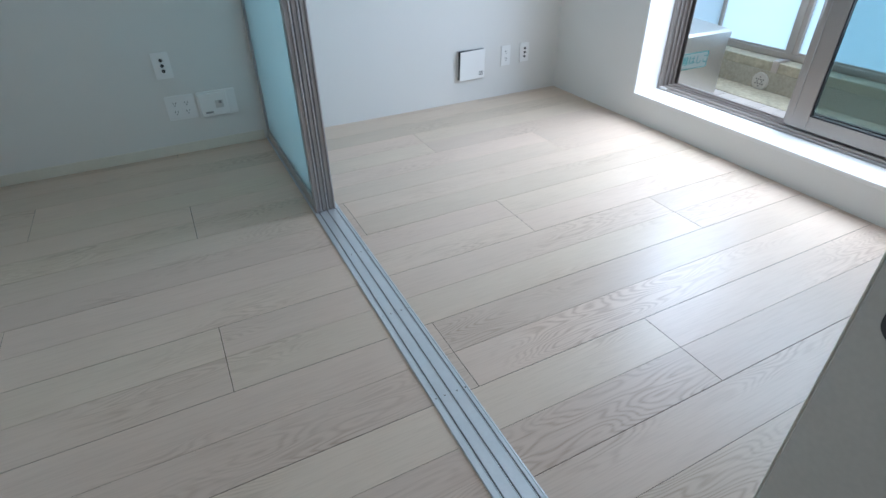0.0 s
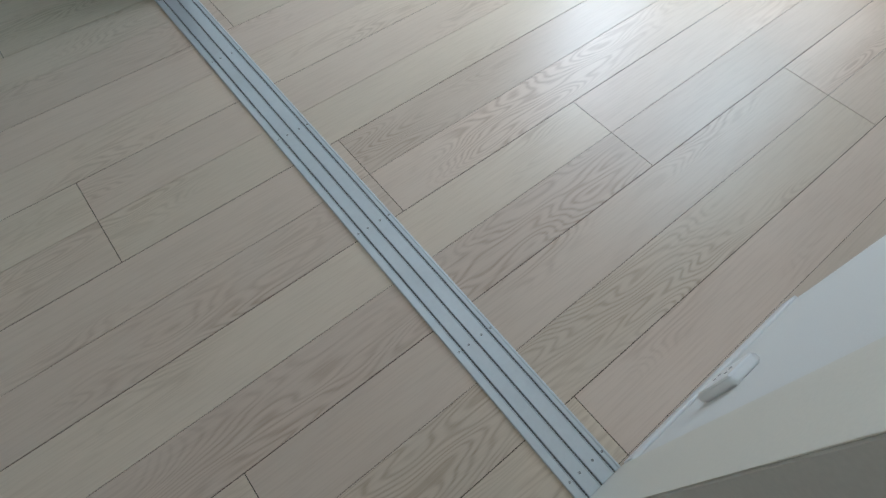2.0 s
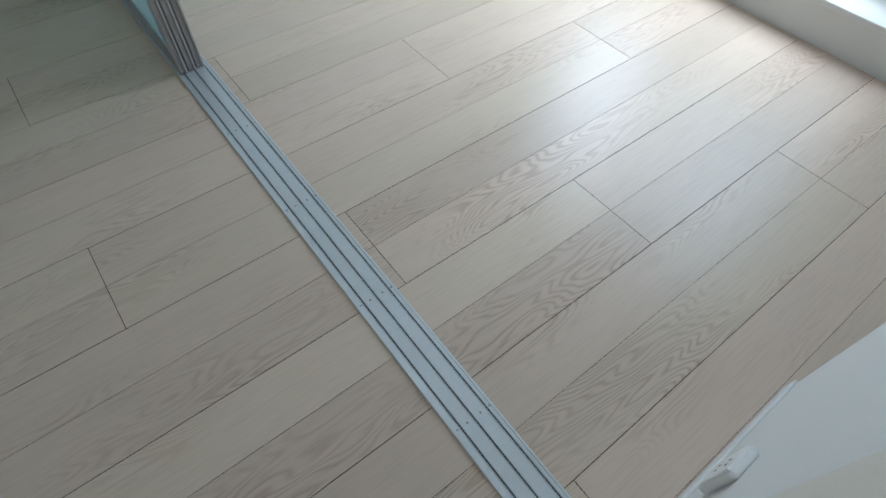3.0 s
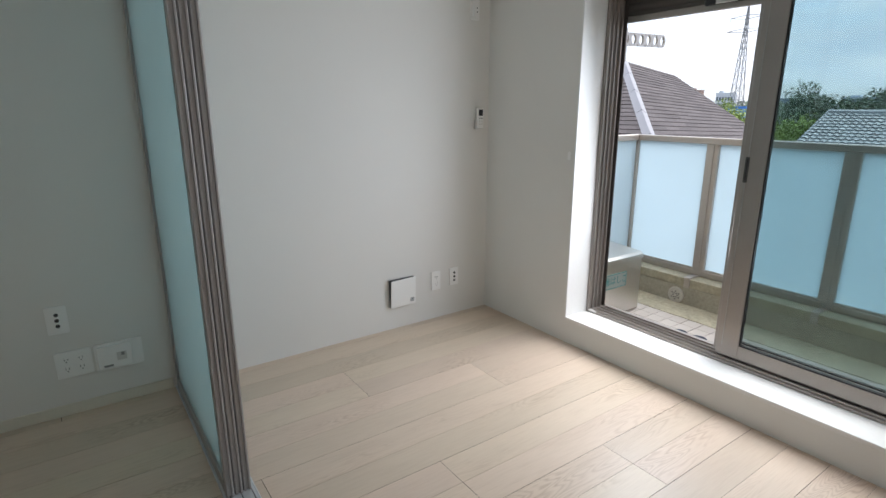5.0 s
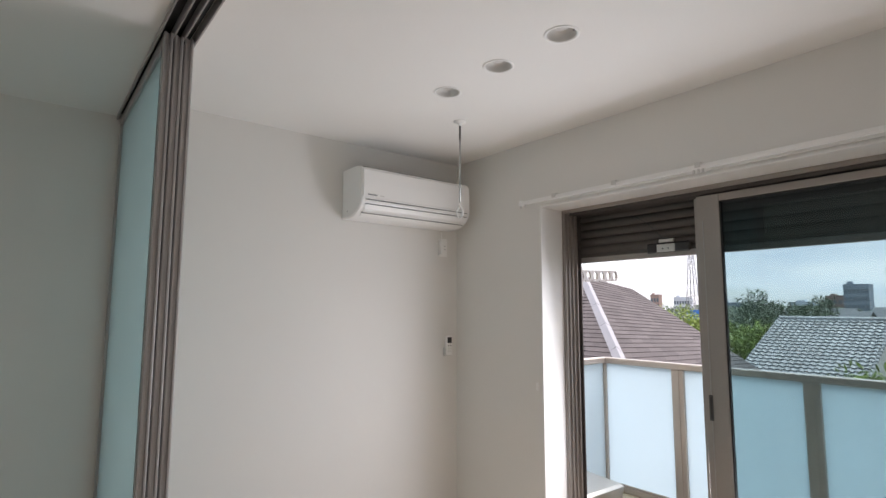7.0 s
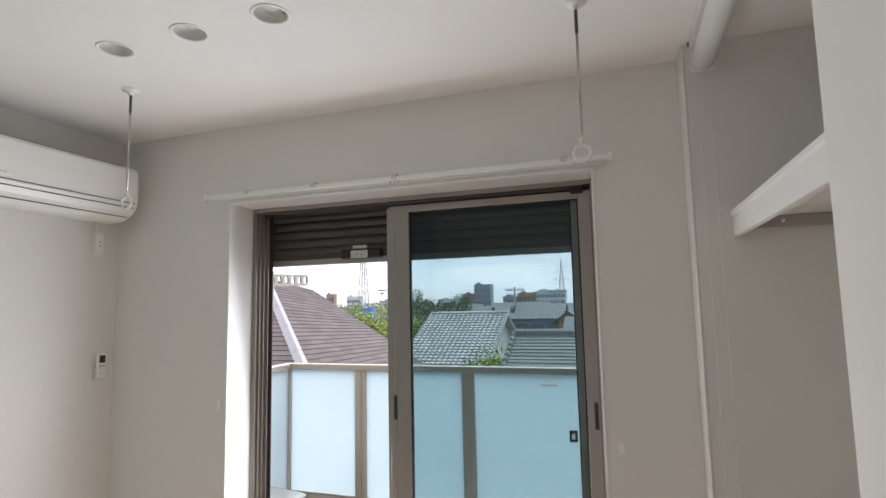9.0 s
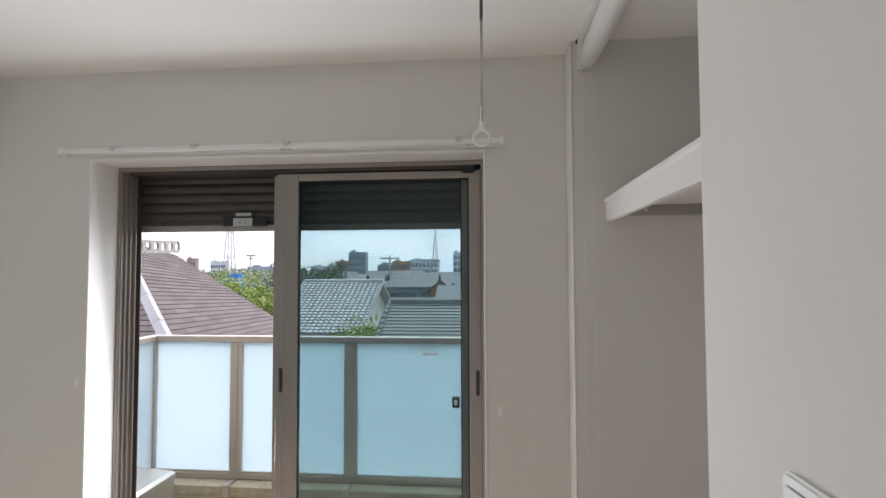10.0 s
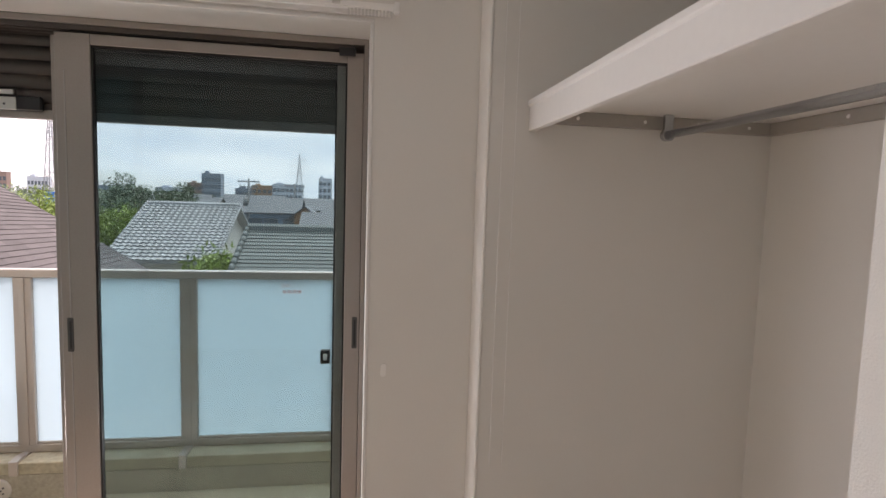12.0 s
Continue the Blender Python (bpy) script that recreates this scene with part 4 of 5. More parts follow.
def switch_plate():
    x0, x1, z0, z1 = 0.662, 0.784, 1.245, 1.371
    t = thing("light_switch", (0.7, YS, 1.29), "white double light switch plate with four rockers", "light switch")
    bm = B()
    prism(bm, rounded(x0, x1, z0, z1, 0.012, 6), "y", YS + 0.0004, YS + 0.011, 0.004, 3)
    part("plate", bm, PLASTIC, t, "white plate with a bevelled rim")
    # dark backing, wider than the rockers, paints the shade of their gaps
    for cx in (x0 + 0.041, x1 - 0.037):
        bm = B()
        box(bm, cx - 0.0226, cx + 0.0222, YS + 0.0100, YS + 0.0114, (z0 + z1) / 2 - 0.0492, (z0 + z1) / 2 + 0.0488)
        part("rocker_gap_shade", bm, DARKGREY, t, "dark backing painting the shaded gap round the rockers")
    for cx in (x0 + 0.041, x1 - 0.037):
        for cz in ((z0 + z1) / 2 + 0.0245, (z0 + z1) / 2 - 0.0245):
            bm = B()
            box(bm, cx - 0.0215, cx + 0.0215, YS + 0.0105, YS + 0.0155, cz - 0.0235, cz + 0.0235, 0.0015, 2)
            k = part("rocker", bm, PLASTIC, t)
            bm = B()
            box(bm, cx + 0.012, cx + 0.017, YS + 0.0154, YS + 0.0160, cz - 0.0015, cz + 0.0025)
            part("indicator", bm, BLACK, k)
            bm = B()
            box(bm, cx - 0.014, cx + 0.007, YS + 0.0154, YS + 0.0158, cz - 0.006, cz + 0.006)
            part("name_strip", bm, STICKER, k)
            bm = B()
            for i in range(3):
                box(bm, cx - 0.0125 + i * 0.006, cx - 0.009 + i * 0.006, YS + 0.0157, YS + 0.0160, cz - 0.003, cz + 0.003)
            part("print_bar", bm, PLASTIC_G, k)
    # low outlet on the same wall
    u = thing("wall_outlet", (0.63, YS, 0.25), "white power outlet low on the short wall", "wall outlet", "wall outlets")
    bm = B()
    prism(bm, rounded(0.597, 0.667, 0.195, 0.315, 0.006), "y", YS + 0.0004, YS + 0.020, 0.004, 2)
    part("plate", bm, PLASTIC, u)
    for dz in (0.02, -0.02):
        for dx in (-0.0065, 0.0065):
            bm = B()
            box(bm, 0.632 + dx - 0.0012, 0.632 + dx + 0.0012, YS + 0.0198, YS + 0.0206, 0.255 + dz - 0.0045, 0.255 + dz + 0.0045)
            part("slot", bm, BLACK, u)


switch_plate()


def downlights():
    def one(x, y):
        t = thing("downlight", (x, y, ZC), "white recessed ceiling downlight, switched off", "downlight", "ceiling downlights")
        bm = B()
        lathe(bm, (x, y, ZC - 0.0004), (0, 0, -1), [(0.0645, 0), (0.064, 0.0022), (0.060, 0.0030), (0.0545, 0.0024), (0.053, -0.001)], 40)
        part("ring", bm, PLASTIC, t)
        bm = B()
        lathe(bm, (x, y, ZC), (0, 0, 1), [(0.0535, 0.0), (0.051, 0.012), (0.042, 0.026), (0.030, 0.032), (0.0, 0.034)], 40)
        # grey instead of the ring's white: shade inside the cup put into the colour
        part("reflector", bm, PLASTIC_G, t)
        bm = B()
        lathe(bm, (x, y, ZC + 0.0335), (0, 0, -1), [(0.028, 0), (0.028, 0.004), (0.024, 0.008), (0.0, 0.011)], 28)
        part("lamp", bm, PLASTIC_G, t)
        bm = B()
        box(bm, x + 0.030, x + 0.036, y - 0.034, y - 0.026, ZC + 0.012, ZC + 0.024, 0.001)
        part("spring_clip", bm, GREYINK, t)
        return t
    a = one(1.534, DOWN[0])
    copy_thing(a, pose(1.534, DOWN[1], ZC))
    copy_thing(a, pose(1.534, DOWN[2], ZC))


downlights()


def pole_hangers():
    def one(x, y):
        t = thing("pole_hanger", (x, y, ZC), "ceiling-hung clothes pole hanger with grey rod and white ring", "pole hanger", "ceiling pole hangers")
        bm = B()
        lathe(bm, (x, y, ZC - 0.0005), (0, 0, -1), [(0.034, 0), (0.033, 0.005), (0.018, 0.011), (0.012, 0.013), (0.010, 0.024), (0.0, 0.025)], 24)
        part("base", bm, PLASTIC, t)
        bm = B()
        rod(bm, (x, y, ZC - 0.022), (x, y, ZC - 0.10), 0.0055, 12)
        part("socket", bm, DARKGREY, t)
        bm = B()
        rod(bm, (x, y, ZC - 0.10), (x, y, 2.075), 0.0042, 12)
        part("rod", bm, CHROME, t)
        bm = B()
        n = 28
        q = []
        for i in range(n):
            a = 2 * math.pi * i / n
            c = Vector((0, math.cos(a), math.sin(a)))
            q.append([bm.verts.new(Vector((x, y, 2.036)) + c * (0.026 + 0.005 * math.cos(b)) + Vector((0.005 * math.sin(b), 0, 0))) for b in [2 * math.pi * j / 8 for j in range(8)]])
        for i in range(n):
            for j in range(8):
                bm.faces.new((q[i][j], q[(i + 1) % n][j], q[(i + 1) % n][(j + 1) % 8], q[i][(j + 1) % 8])).smooth = True
        rod(bm, (x, y, 2.062), (x, y, 2.085), 0.0075, 12)
        part("ring", bm, PLASTIC, t)
        return t
    a = one(1.825, 2.30)
    copy_thing(a, pose(1.815, 0.443, ZC))


pole_hangers()


def curtain_rail():
    t = thing("curtain_rail", (2.342, 1.36, 2.155), "white curtain rail with runners above the window", "curtain rail")
    bm = B()
    box(bm, XE - 0.012, XE - 0.0005, 0.40, 2.28, 2.1385, 2.176, 0.002)
    part("batten", bm, TRIM, t)
    bm = B()
    prism(bm, [(2.330, 2.145), (2.352, 2.145), (2.352, 2.165), (2.330, 2.165)], "y", 0.375, 2.352, 0.004, 2)
    part("rail", bm, PLASTIC, t)
    for y in (0.55, 1.30, 1.72, 2.10):
        bm = B()
        box(bm, 2.324, XE - 0.012, y - 0.014, y + 0.014, 2.165, 2.173, 0.001)
        box(bm, 2.322, 2.328, y - 0.012, y + 0.012, 2.150, 2.173, 0.001)
        part("bracket", bm, PLASTIC_G, t)
    for y in (0.370, 2.357):
        bm = B()
        box(bm, 2.326, 2.356, y - 0.008, y + 0.008, 2.140, 2.170, 0.003)
        part("end_cap", bm, PLASTIC, t)
    for k in range(13):
        y = 0.388 + k * 0.0105
        bm = B()
        box(bm, 2.336, 2.346, y - 0.003, y + 0.003, 2.128, 2.146, 0.001)
        part("runner", bm, PLASTIC_G, t)
    for y in (1.285, 1.305, 1.325, 2.322, 2.36):
        bm = B()
        box(bm, 2.336, 2.346, y - 0.004, y + 0.004, 2.128, 2.146, 0.001)
        part("runner", bm, PLASTIC_G, t)


curtain_rail()


def closet_fittings():
    s = thing("closet_shelf", (1.6, -0.4, 1.8360), "white closet shelf with a deep front edge", "shelf")
    bm = B()
    box(bm, XS0 + 0.101, XC - 0.0008, YB + 0.0008, -0.053, 1.8620, 1.8880, 0.0015)
    part("board", bm, TRIM, s)
    bm = B()
    prism(bm, [(-0.0525, 1.7980), (-0.0345, 1.7980), (-0.0325, 1.8000), (-0.0325, 1.8700), (-0.0290, 1.8730), (-0.0272, 1.8760), (-0.0272, 1.8880), (-0.0290, 1.8900), (-0.0525, 1.8900)], "x", XS0 + 0.101, XC - 0.0008)
    part("front_edge", bm, TRIM, s)
    for nm, q in (("cleat", (XC - 0.022, XC - 0.001, YB + 0.024, -0.0535, 1.8220, 1.8615)), ("cleat", (XS0 + 0.101, XC - 0.001, YB + 0.001, YB + 0.0225, 1.8220, 1.8615))):
        bm = B()
        box(bm, *q, bevel=0.0015)
        part(nm, bm, CLEAT, s, "fixing batten coloured grey-beige for the shelf's shade")
    for y in (-0.18, -0.40, -0.58, -0.76):
        bm = B()
        lathe(bm, (XC - 0.022, y, 1.8420), (-1, 0, 0), [(0.006, 0), (0.005, 0.0015), (0.0, 0.002)], 10)
        part("screw_cap", bm, PLASTIC, s)
    for k in range(6):
        bm = B()
        lathe(bm, (0.7 + 0.25 * k, YB + 0.0225, 1.8420), (0, 1, 0), [(0.006, 0), (0.005, 0.0015), (0.0, 0.002)], 10)
        part("screw_cap", bm, PLASTIC, s)
    p = thing("hanger_pipe", (1.6, -0.455, 1.8060), "grey metal clothes pipe under the closet shelf", "clothes rail")
    bm = B()
    rod(bm, (XS0 + 0.103, -0.455, 1.8010), (XC - 0.05, -0.455, 1.8010), 0.0125, 20)
    part("pipe", bm, CHROME, p)
    for x in (XC - 0.06, 1.3, XS0 + 0.16):
        bm = B()
        box(bm, x - 0.008, x + 0.008, -0.469, -0.441, 1.7840, 1.8615, 0.002)
        lathe(bm, (x - 0.011, -0.455, 1.8010), (1, 0, 0), [(0.019, 0), (0.019, 0.022)], 18, True)
        part("bracket", bm, CHROME, p)
    r = thing("roll_screen", (1.6, 0.02, 2.45), "rolled-up white roll screen at the closet head", "roll screen")
    bm = B()
    rod(bm, (XS1 + 0.01, 0.030, 2.444), (2.215, 0.030, 2.444), 0.040, 28)
    part("roll", bm, TRIM, r)
    bm = B()
    box(bm, XS1 + 0.012, 2.219, 0.052, 0.073, 2.495, 2.518, 0.002)
    box(bm, XS1 + 0.012, 2.219, 0.005, 0.051, 2.510, ZC - 0.0006, 0.002)
    part("head_profile", bm, TRIM, r)
    for x in (XS1 + 0.004, 2.2165):
        bm = B()
        box(bm, x, x + 0.005, -0.010, 0.073, 2.40, ZC - 0.0004, 0.004)
        part("end_bracket", bm, PLASTIC, r)
    bm = B()
    lathe(bm, (2.215, 0.070, 2.508), (0, 1, 0), [(0.009, 0), (0.009, 0.008), (0.0, 0.010)], 12)
    part("knob", bm, DARKGREY, r)
    for y in (0.054, 0.014):
        bm = B()
        rod(bm, (2.232, y, 2.43), (2.232, y, 0.75), 0.0009, 6)
        z = 2.43
        while z > 0.76:
            bmesh.ops.create_icosphere(bm, subdivisions=1, radius=0.0021, matrix=Matrix.Translation((2.232, y, z)))
            z -= 0.0085
        part("bead_chain", bm, PLASTIC, r, "white bead chain")


closet_fittings()


def wall_marks():
    for x, z in ((-0.19, 1.41), (-0.173, 2.118)):
        h = thing("wall_hook", (x, YN, z), "small brass-coloured hook on the white wall", "hook", "wall hooks")
        bm = B()
        lathe(bm, (x, YN - 0.0004, z), (0, -1, 0), [(0.006, 0), (0.005, 0.002), (0.0, 0.003)], 10)
        part("base", bm, BEIGE, h)
        bm = B()
        pts = [Vector((x, YN - 0.003, z)), Vector((x, YN - 0.014, z - 0.004)), Vector((x, YN - 0.018, z - 0.014)), Vector((x, YN - 0.014, z - 0.022)), Vector((x + 0.001, YN - 0.008, z - 0.020))]
        for a, b in zip(pts, pts[1:]):
            rod(bm, a, b, 0.0022, 8)
        part("wire", bm, BEIGE, h)
    for y, z in ((2.285, 1.108), (0.385, 1.02)):
        bm = B()
        prism(bm, rounded(y - 0.010, y + 0.010, z - 0.022, z + 0.022, 0.009), "x", XE - 0.0035, XE - 0.0004, 0.0008, 1)
        solo("wall_stud", bm, PLASTIC, "small white oval tassel holder plate on the wall", "wall plate", group="tassel plates")


wall_marks()

# ---- outside ----
GZ = -5.8
SHINGLE = island_vary(mat("brown_roof_shingle", (0.080, 0.068, 0.070), 0.85, bump=0.004, bump_scale=90, vary=0.2, vary_scale=2.5), 0.22)
HIPCAP = mat("pale_hip_cap", (0.26, 0.26, 0.28), 0.5, vary=0.08)
KAWARA = island_vary(mat("grey_glazed_roof_tile", (0.26, 0.265, 0.275), 0.42, vary=0.15, vary_scale=4), 0.2)
SLATE = island_vary(mat("grey_green_slate_roof", (0.11, 0.125, 0.122), 0.7, bump=0.002, bump_scale=70, vary=0.15), 0.15)
STUCCO = mat("pale_stucco", (0.50, 0.48, 0.45), 0.9, bump=0.003, bump_scale=40, vary=0.1, vary_scale=1.0)
STUCCO_B = mat("blue_grey_siding", (0.22, 0.30, 0.40), 0.8, vary=0.1, vary_scale=1.0)
STUCCO_C = mat("beige_siding", (0.46, 0.40, 0.33), 0.85, vary=0.1)
# dark and white facades: paler and bluer, distance haze mixed into the colour
BLOCK_D = mat("hazed_dark_facade", (0.25, 0.29, 0.345), 0.8, vary=0.15, vary_scale=0.3)
BLOCK_W = mat("hazed_white_facade", (0.52, 0.56, 0.62), 0.8, vary=0.1, vary_scale=0.3)
BLOCK_R = mat("red_brown_facade", (0.30, 0.21, 0.18), 0.8, vary=0.1, vary_scale=0.3)
BLOCK_O = mat("orange_facade", (0.36, 0.22, 0.14), 0.8, vary=0.1, vary_scale=0.3)
ROOFGREY = mat("far_grey_roof", (0.105, 0.112, 0.125), 0.7, vary=0.2, vary_scale=1.0)
# panes lightened towards blue, so haze is part of their colour
DARKPANE = mat("hazed_far_window", (0.10, 0.125, 0.15), 0.25, vary=0.1)
PYLON = mat("galvanised_lattice", (0.24, 0.245, 0.26), 0.6, 0.3, vary=0.1)
POLE = mat("concrete_pole", (0.22, 0.225, 0.23), 0.8, vary=0.1)
BARK = mat("tree_bark", (0.10, 0.075, 0.055), 0.9, bump=0.01, bump_scale=20, vary=0.2)
GROUND = mat("suburban_ground", (0.16, 0.16, 0.13), 0.95, vary=0.35, vary_scale=0.05, bump_scale=0.6)
TARP = mat("blue_sheet", (0.03, 0.16, 0.50), 0.5, vary=0.1)


def leaf_material(name, color):
    m = bpy.data.materials.new(name)
    m.use_nodes = True
    n, l = m.node_tree.nodes, m.node_tree.links
    p = n["Principled BSDF"]
    geo, mr, hs = n.new("ShaderNodeNewGeometry"), n.new("ShaderNodeMapRange"), n.new("ShaderNodeHueSaturation")
    mr.inputs["To Min"].default_value, mr.inputs["To Max"].default_value = 0.55, 1.5
    hs.inputs["Color"].default_value = (*color, 1)
    l.new(geo.outputs["Random Per Island"], mr.inputs["Value"])
    l.new(mr.outputs["Result"], hs.inputs["Value"])
    l.new(hs.outputs["Color"], p.inputs["Base Color"])
    p.inputs["Roughness"].default_value = 0.65
    return m


LEAF = leaf_material("fresh_green_leaves", (0.20, 0.27, 0.06))
# the darker leaves are raised and blued to carry haze in their colour
LEAF_D = leaf_material("hazed_dark_green_leaves", (0.090, 0.125, 0.075))


def quads(name, verts, faces):
    me = bpy.data.meshes.new(name)
    me.from_pydata(verts, [], faces)
    me.update()
    return me


def roof_courses(name, a, b, c, d, course, width, thick, style, parent, material):
    """pieces laid in courses on the roof face a-b (upper edge), d-c (lower edge)"""
    a, b, c, d = (Vector(p) for p in (a, b, c, d))
    n = (b - a).cross(d - a) if (b - a).length > 1e-6 else (c - a).cross(d - a)
    n.normalize()
    if n.z < 0:
        n = -n
    rnd = random.Random(5)
    rows = max(1, round(((c + d) / 2 - (a + b) / 2).length / course))
    verts, faces = [], []
    for i in range(rows):
        t0, t1 = i / rows, (i + 1.10) / rows
        l0, l1, r0, r1 = a.lerp(d, t0), a.lerp(d, t1), b.lerp(c, t0), b.lerp(c, t1)
        L = (r1 - l1).length
        m = max(1, round(L / width))
        off = 0.5 * (i % 2) / m if style == "flat" else 0.0
        for k in range(m + (1 if off else 0)):
            u0, u1 = max(0, k / m - off), min(1, (k + 1) / m - off)
            if u1 - u0 < 0.1 / m:
                continue
            if style == "flat":
                h = thick * (0.85 + 0.3 * rnd.random())
                g = 0.003 / max(L, 0.1)
                p = [l0.lerp(r0, u0), l0.lerp(r0, u1), l1.lerp(r1, u1 - g), l1.lerp(r1, u0 + g)]
                q = [p[0] + n * 0.001, p[1] + n * 0.001, p[2] + n * h, p[3] + n * h]
                s = len(verts)
                verts += q + [p[2], p[3]]
                faces += [(s, s + 1, s + 2, s + 3), (s + 3, s + 2, s + 4, s + 5)]
            else:
                s = len(verts)
                N = 6
                for j in range(N + 1):
                    w = u0 + (u1 - u0) * j / N
                    x = j / N
                    h = thick * (0.9 * math.sin(math.pi * min(1, x / 0.62)) if x < 0.62 else -0.45 * math.sin(math.pi * (x - 0.62) / 0.38))
                    p0, p1 = l0.lerp(r0, w), l1.lerp(r1, w)
                    verts += [p0 + n * (h + 0.004), p1 + n * (h + 0.062), p1 + n * (h - 0.02)]
                for j in range(N):
                    o = s + 3 * j
                    faces += [(o, o + 3, o + 4, o + 1), (o + 1, o + 4, o + 5, o + 2)]
    me = quads(name, verts, faces)
    ob = part(name, me, material, parent)
    ob["kind"] = "stuff"
    return ob


def slab(bm, pts, t):
    """a roof plane with thickness t"""
    up = [bm.verts.new(p) for p in pts]
    lo = [bm.verts.new(Vector(p) - Vector((0, 0, t))) for p in pts]
    n = len(pts)
    bm.faces.new(up)
    bm.faces.new(lo[::-1])
    for i in range(n):
        bm.faces.new((up[i], up[(i + 1) % n], lo[(i + 1) % n], lo[i]))


def brown_house():
    h = thing("house", (9.5, 7.0, GZ), "neighbouring house with a brown shingled hip roof", "house", "neighbouring houses")
    N, F = Vector((9.0, 7.01, 2.21)), Vector((10.2, 6.70, 1.97))
    W, E = Vector((5.17, 3.26, 0.253)), Vector((9.93, 3.61, 0.21))
    Lf, Rf = Vector((4.9, 10.6, 0.23)), Vector((13.4, 10.2, 0.21))
    bm = B()
    for tri in ((N, F, E, W), (N, W, Lf), (N, Lf, Rf, F), (F, Rf, E)):
        slab(bm, [p - Vector((0, 0, 0.03)) for p in tri], 0.12)
    roof = part("roof", bm, SHINGLE, h)
    roof_courses("shingles", N, F, E, W, 0.13, 0.34, 0.010, "flat", roof, SHINGLE)
    roof_courses("shingles", N, N, W, Lf, 0.13, 0.34, 0.010, "flat", roof, SHINGLE)
    roof_courses("shingles", F, F, Rf, E, 0.13, 0.34, 0.010, "flat", roof, SHINGLE)
    for a, b in ((N, W), (N, Lf)):
        u = (b - a).normalized()
        s = u.cross(Vector((0, 0, 1))).normalized()
        k, L = 0.0, (b - a).length
        while k < L - 0.05:
            bm = B()
            p, q = a + u * k, a + u * min(L, k + 0.9)
            top = [p - s * 0.085 - Vector((0, 0, 0.02)), p + Vector((0, 0, 0.045)), p + s * 0.085 - Vector((0, 0, 0.02))]
            bot = [q - s * 0.085 - Vector((0, 0, 0.02)), q + Vector((0, 0, 0.055)), q + s * 0.085 - Vector((0, 0, 0.02))]
            t, o = [bm.verts.new(x) for x in top], [bm.verts.new(x) for x in bot]
            bm.faces.new((t[0], t[1], o[1], o[0]))
            bm.faces.new((t[1], t[2], o[2], o[1]))
            bm.faces.new(t)
            bm.faces.new(o)
            k += 0.9
            part("hip_cap", bm, HIPCAP, roof, "pale metal hip cap")
    bm = B()
    prism(bm, [(5.7, 3.9), (9.6, 4.3), (12.7, 9.8), (5.5, 10.0)], "z", GZ, 0.15)
    part("wall", bm, STUCCO, h)


def gabled_house(at, length, run, ridge, pitch, roofmat, wallmat, label, style, course, width, thick, turn=0.0, tiles=True):
    """ridge along y; at: middle of the house on the ground"""
    h = thing("house", (0, 0, 0), label, "house", "neighbouring houses")
    z = ridge - at[2]
    e = z - run * pitch
    yl, yr = length / 2, -length / 2
    bm = B()
    slab(bm, [(0, yl, z), (0, yr, z), (-run, yr, e), (-run, yl, e)], 0.14)
    slab(bm, [(0, yr, z), (0, yl, z), (run, yl, e), (run, yr, e)], 0.14)
    roof = part("roof", bm, roofmat, h)
    if tiles:
        roof_courses("tiles", (0, yl, z + 0.01), (0, yr, z + 0.01), (-run, yr, e + 0.01), (-run, yl, e + 0.01), course, width, thick, style, roof, roofmat)
        bm = B()
        k = yl
        while k > yr + 0.02:
            b = max(yr, k - 0.42)
            prism(bm, [(-0.13, z - 0.02), (-0.11, z + 0.10), (0, z + 0.17), (0.11, z + 0.10), (0.13, z - 0.02)], "y", b + 0.008, k)
            k = b
        part("ridge_cap", bm, roofmat, roof)
        for y in (yl, yr):
            bm = B()
            u = Vector((-run, 0, e - z))
            n = max(3, round(u.length / 0.28))
            for i in range(n):
                p = Vector((0, y, z)) + u * (i / n)
                q = Vector((0, y, z)) + u * ((i + 1.08) / n)
                rod(bm, p + Vector((0, 0, 0.045)), q + Vector((0, 0, 0.065)), 0.075, 8)
            part("verge_cap", bm, roofmat, roof)
    bm = B()
    prism(bm, [(-run + 0.5, 0), (-run + 0.5, e + 0.5 * pitch - 0.16), (0, z - 0.16), (run - 0.5, e + 0.5 * pitch - 0.16), (run - 0.5, 0)], "y", yr + 0.45, yl - 0.45)
    wall = part("wall", bm, wallmat, h)
    for zz in (e - 1.6, e - 4.3):
        if zz < 0.4:
            continue
        for f in (-0.3, 0.05, 0.33):
            bm = B()
            box(bm, -run + 0.46, -run + 0.50, length * f - 0.7, length * f + 0.7, zz, zz + 1.05, 0.01)
            w = part("window", bm, PYLON, wall)
            bm = B()
            box(bm, -run + 0.448, -run + 0.4595, length * f - 0.63, length * f + 0.63, zz + 0.07, zz + 0.98)
            w["label"] = "aluminium-framed house window"
            part("pane", bm, DARKPANE, wall)
    h.matrix_basis = pose(*at, 0, 0, turn)
    return h


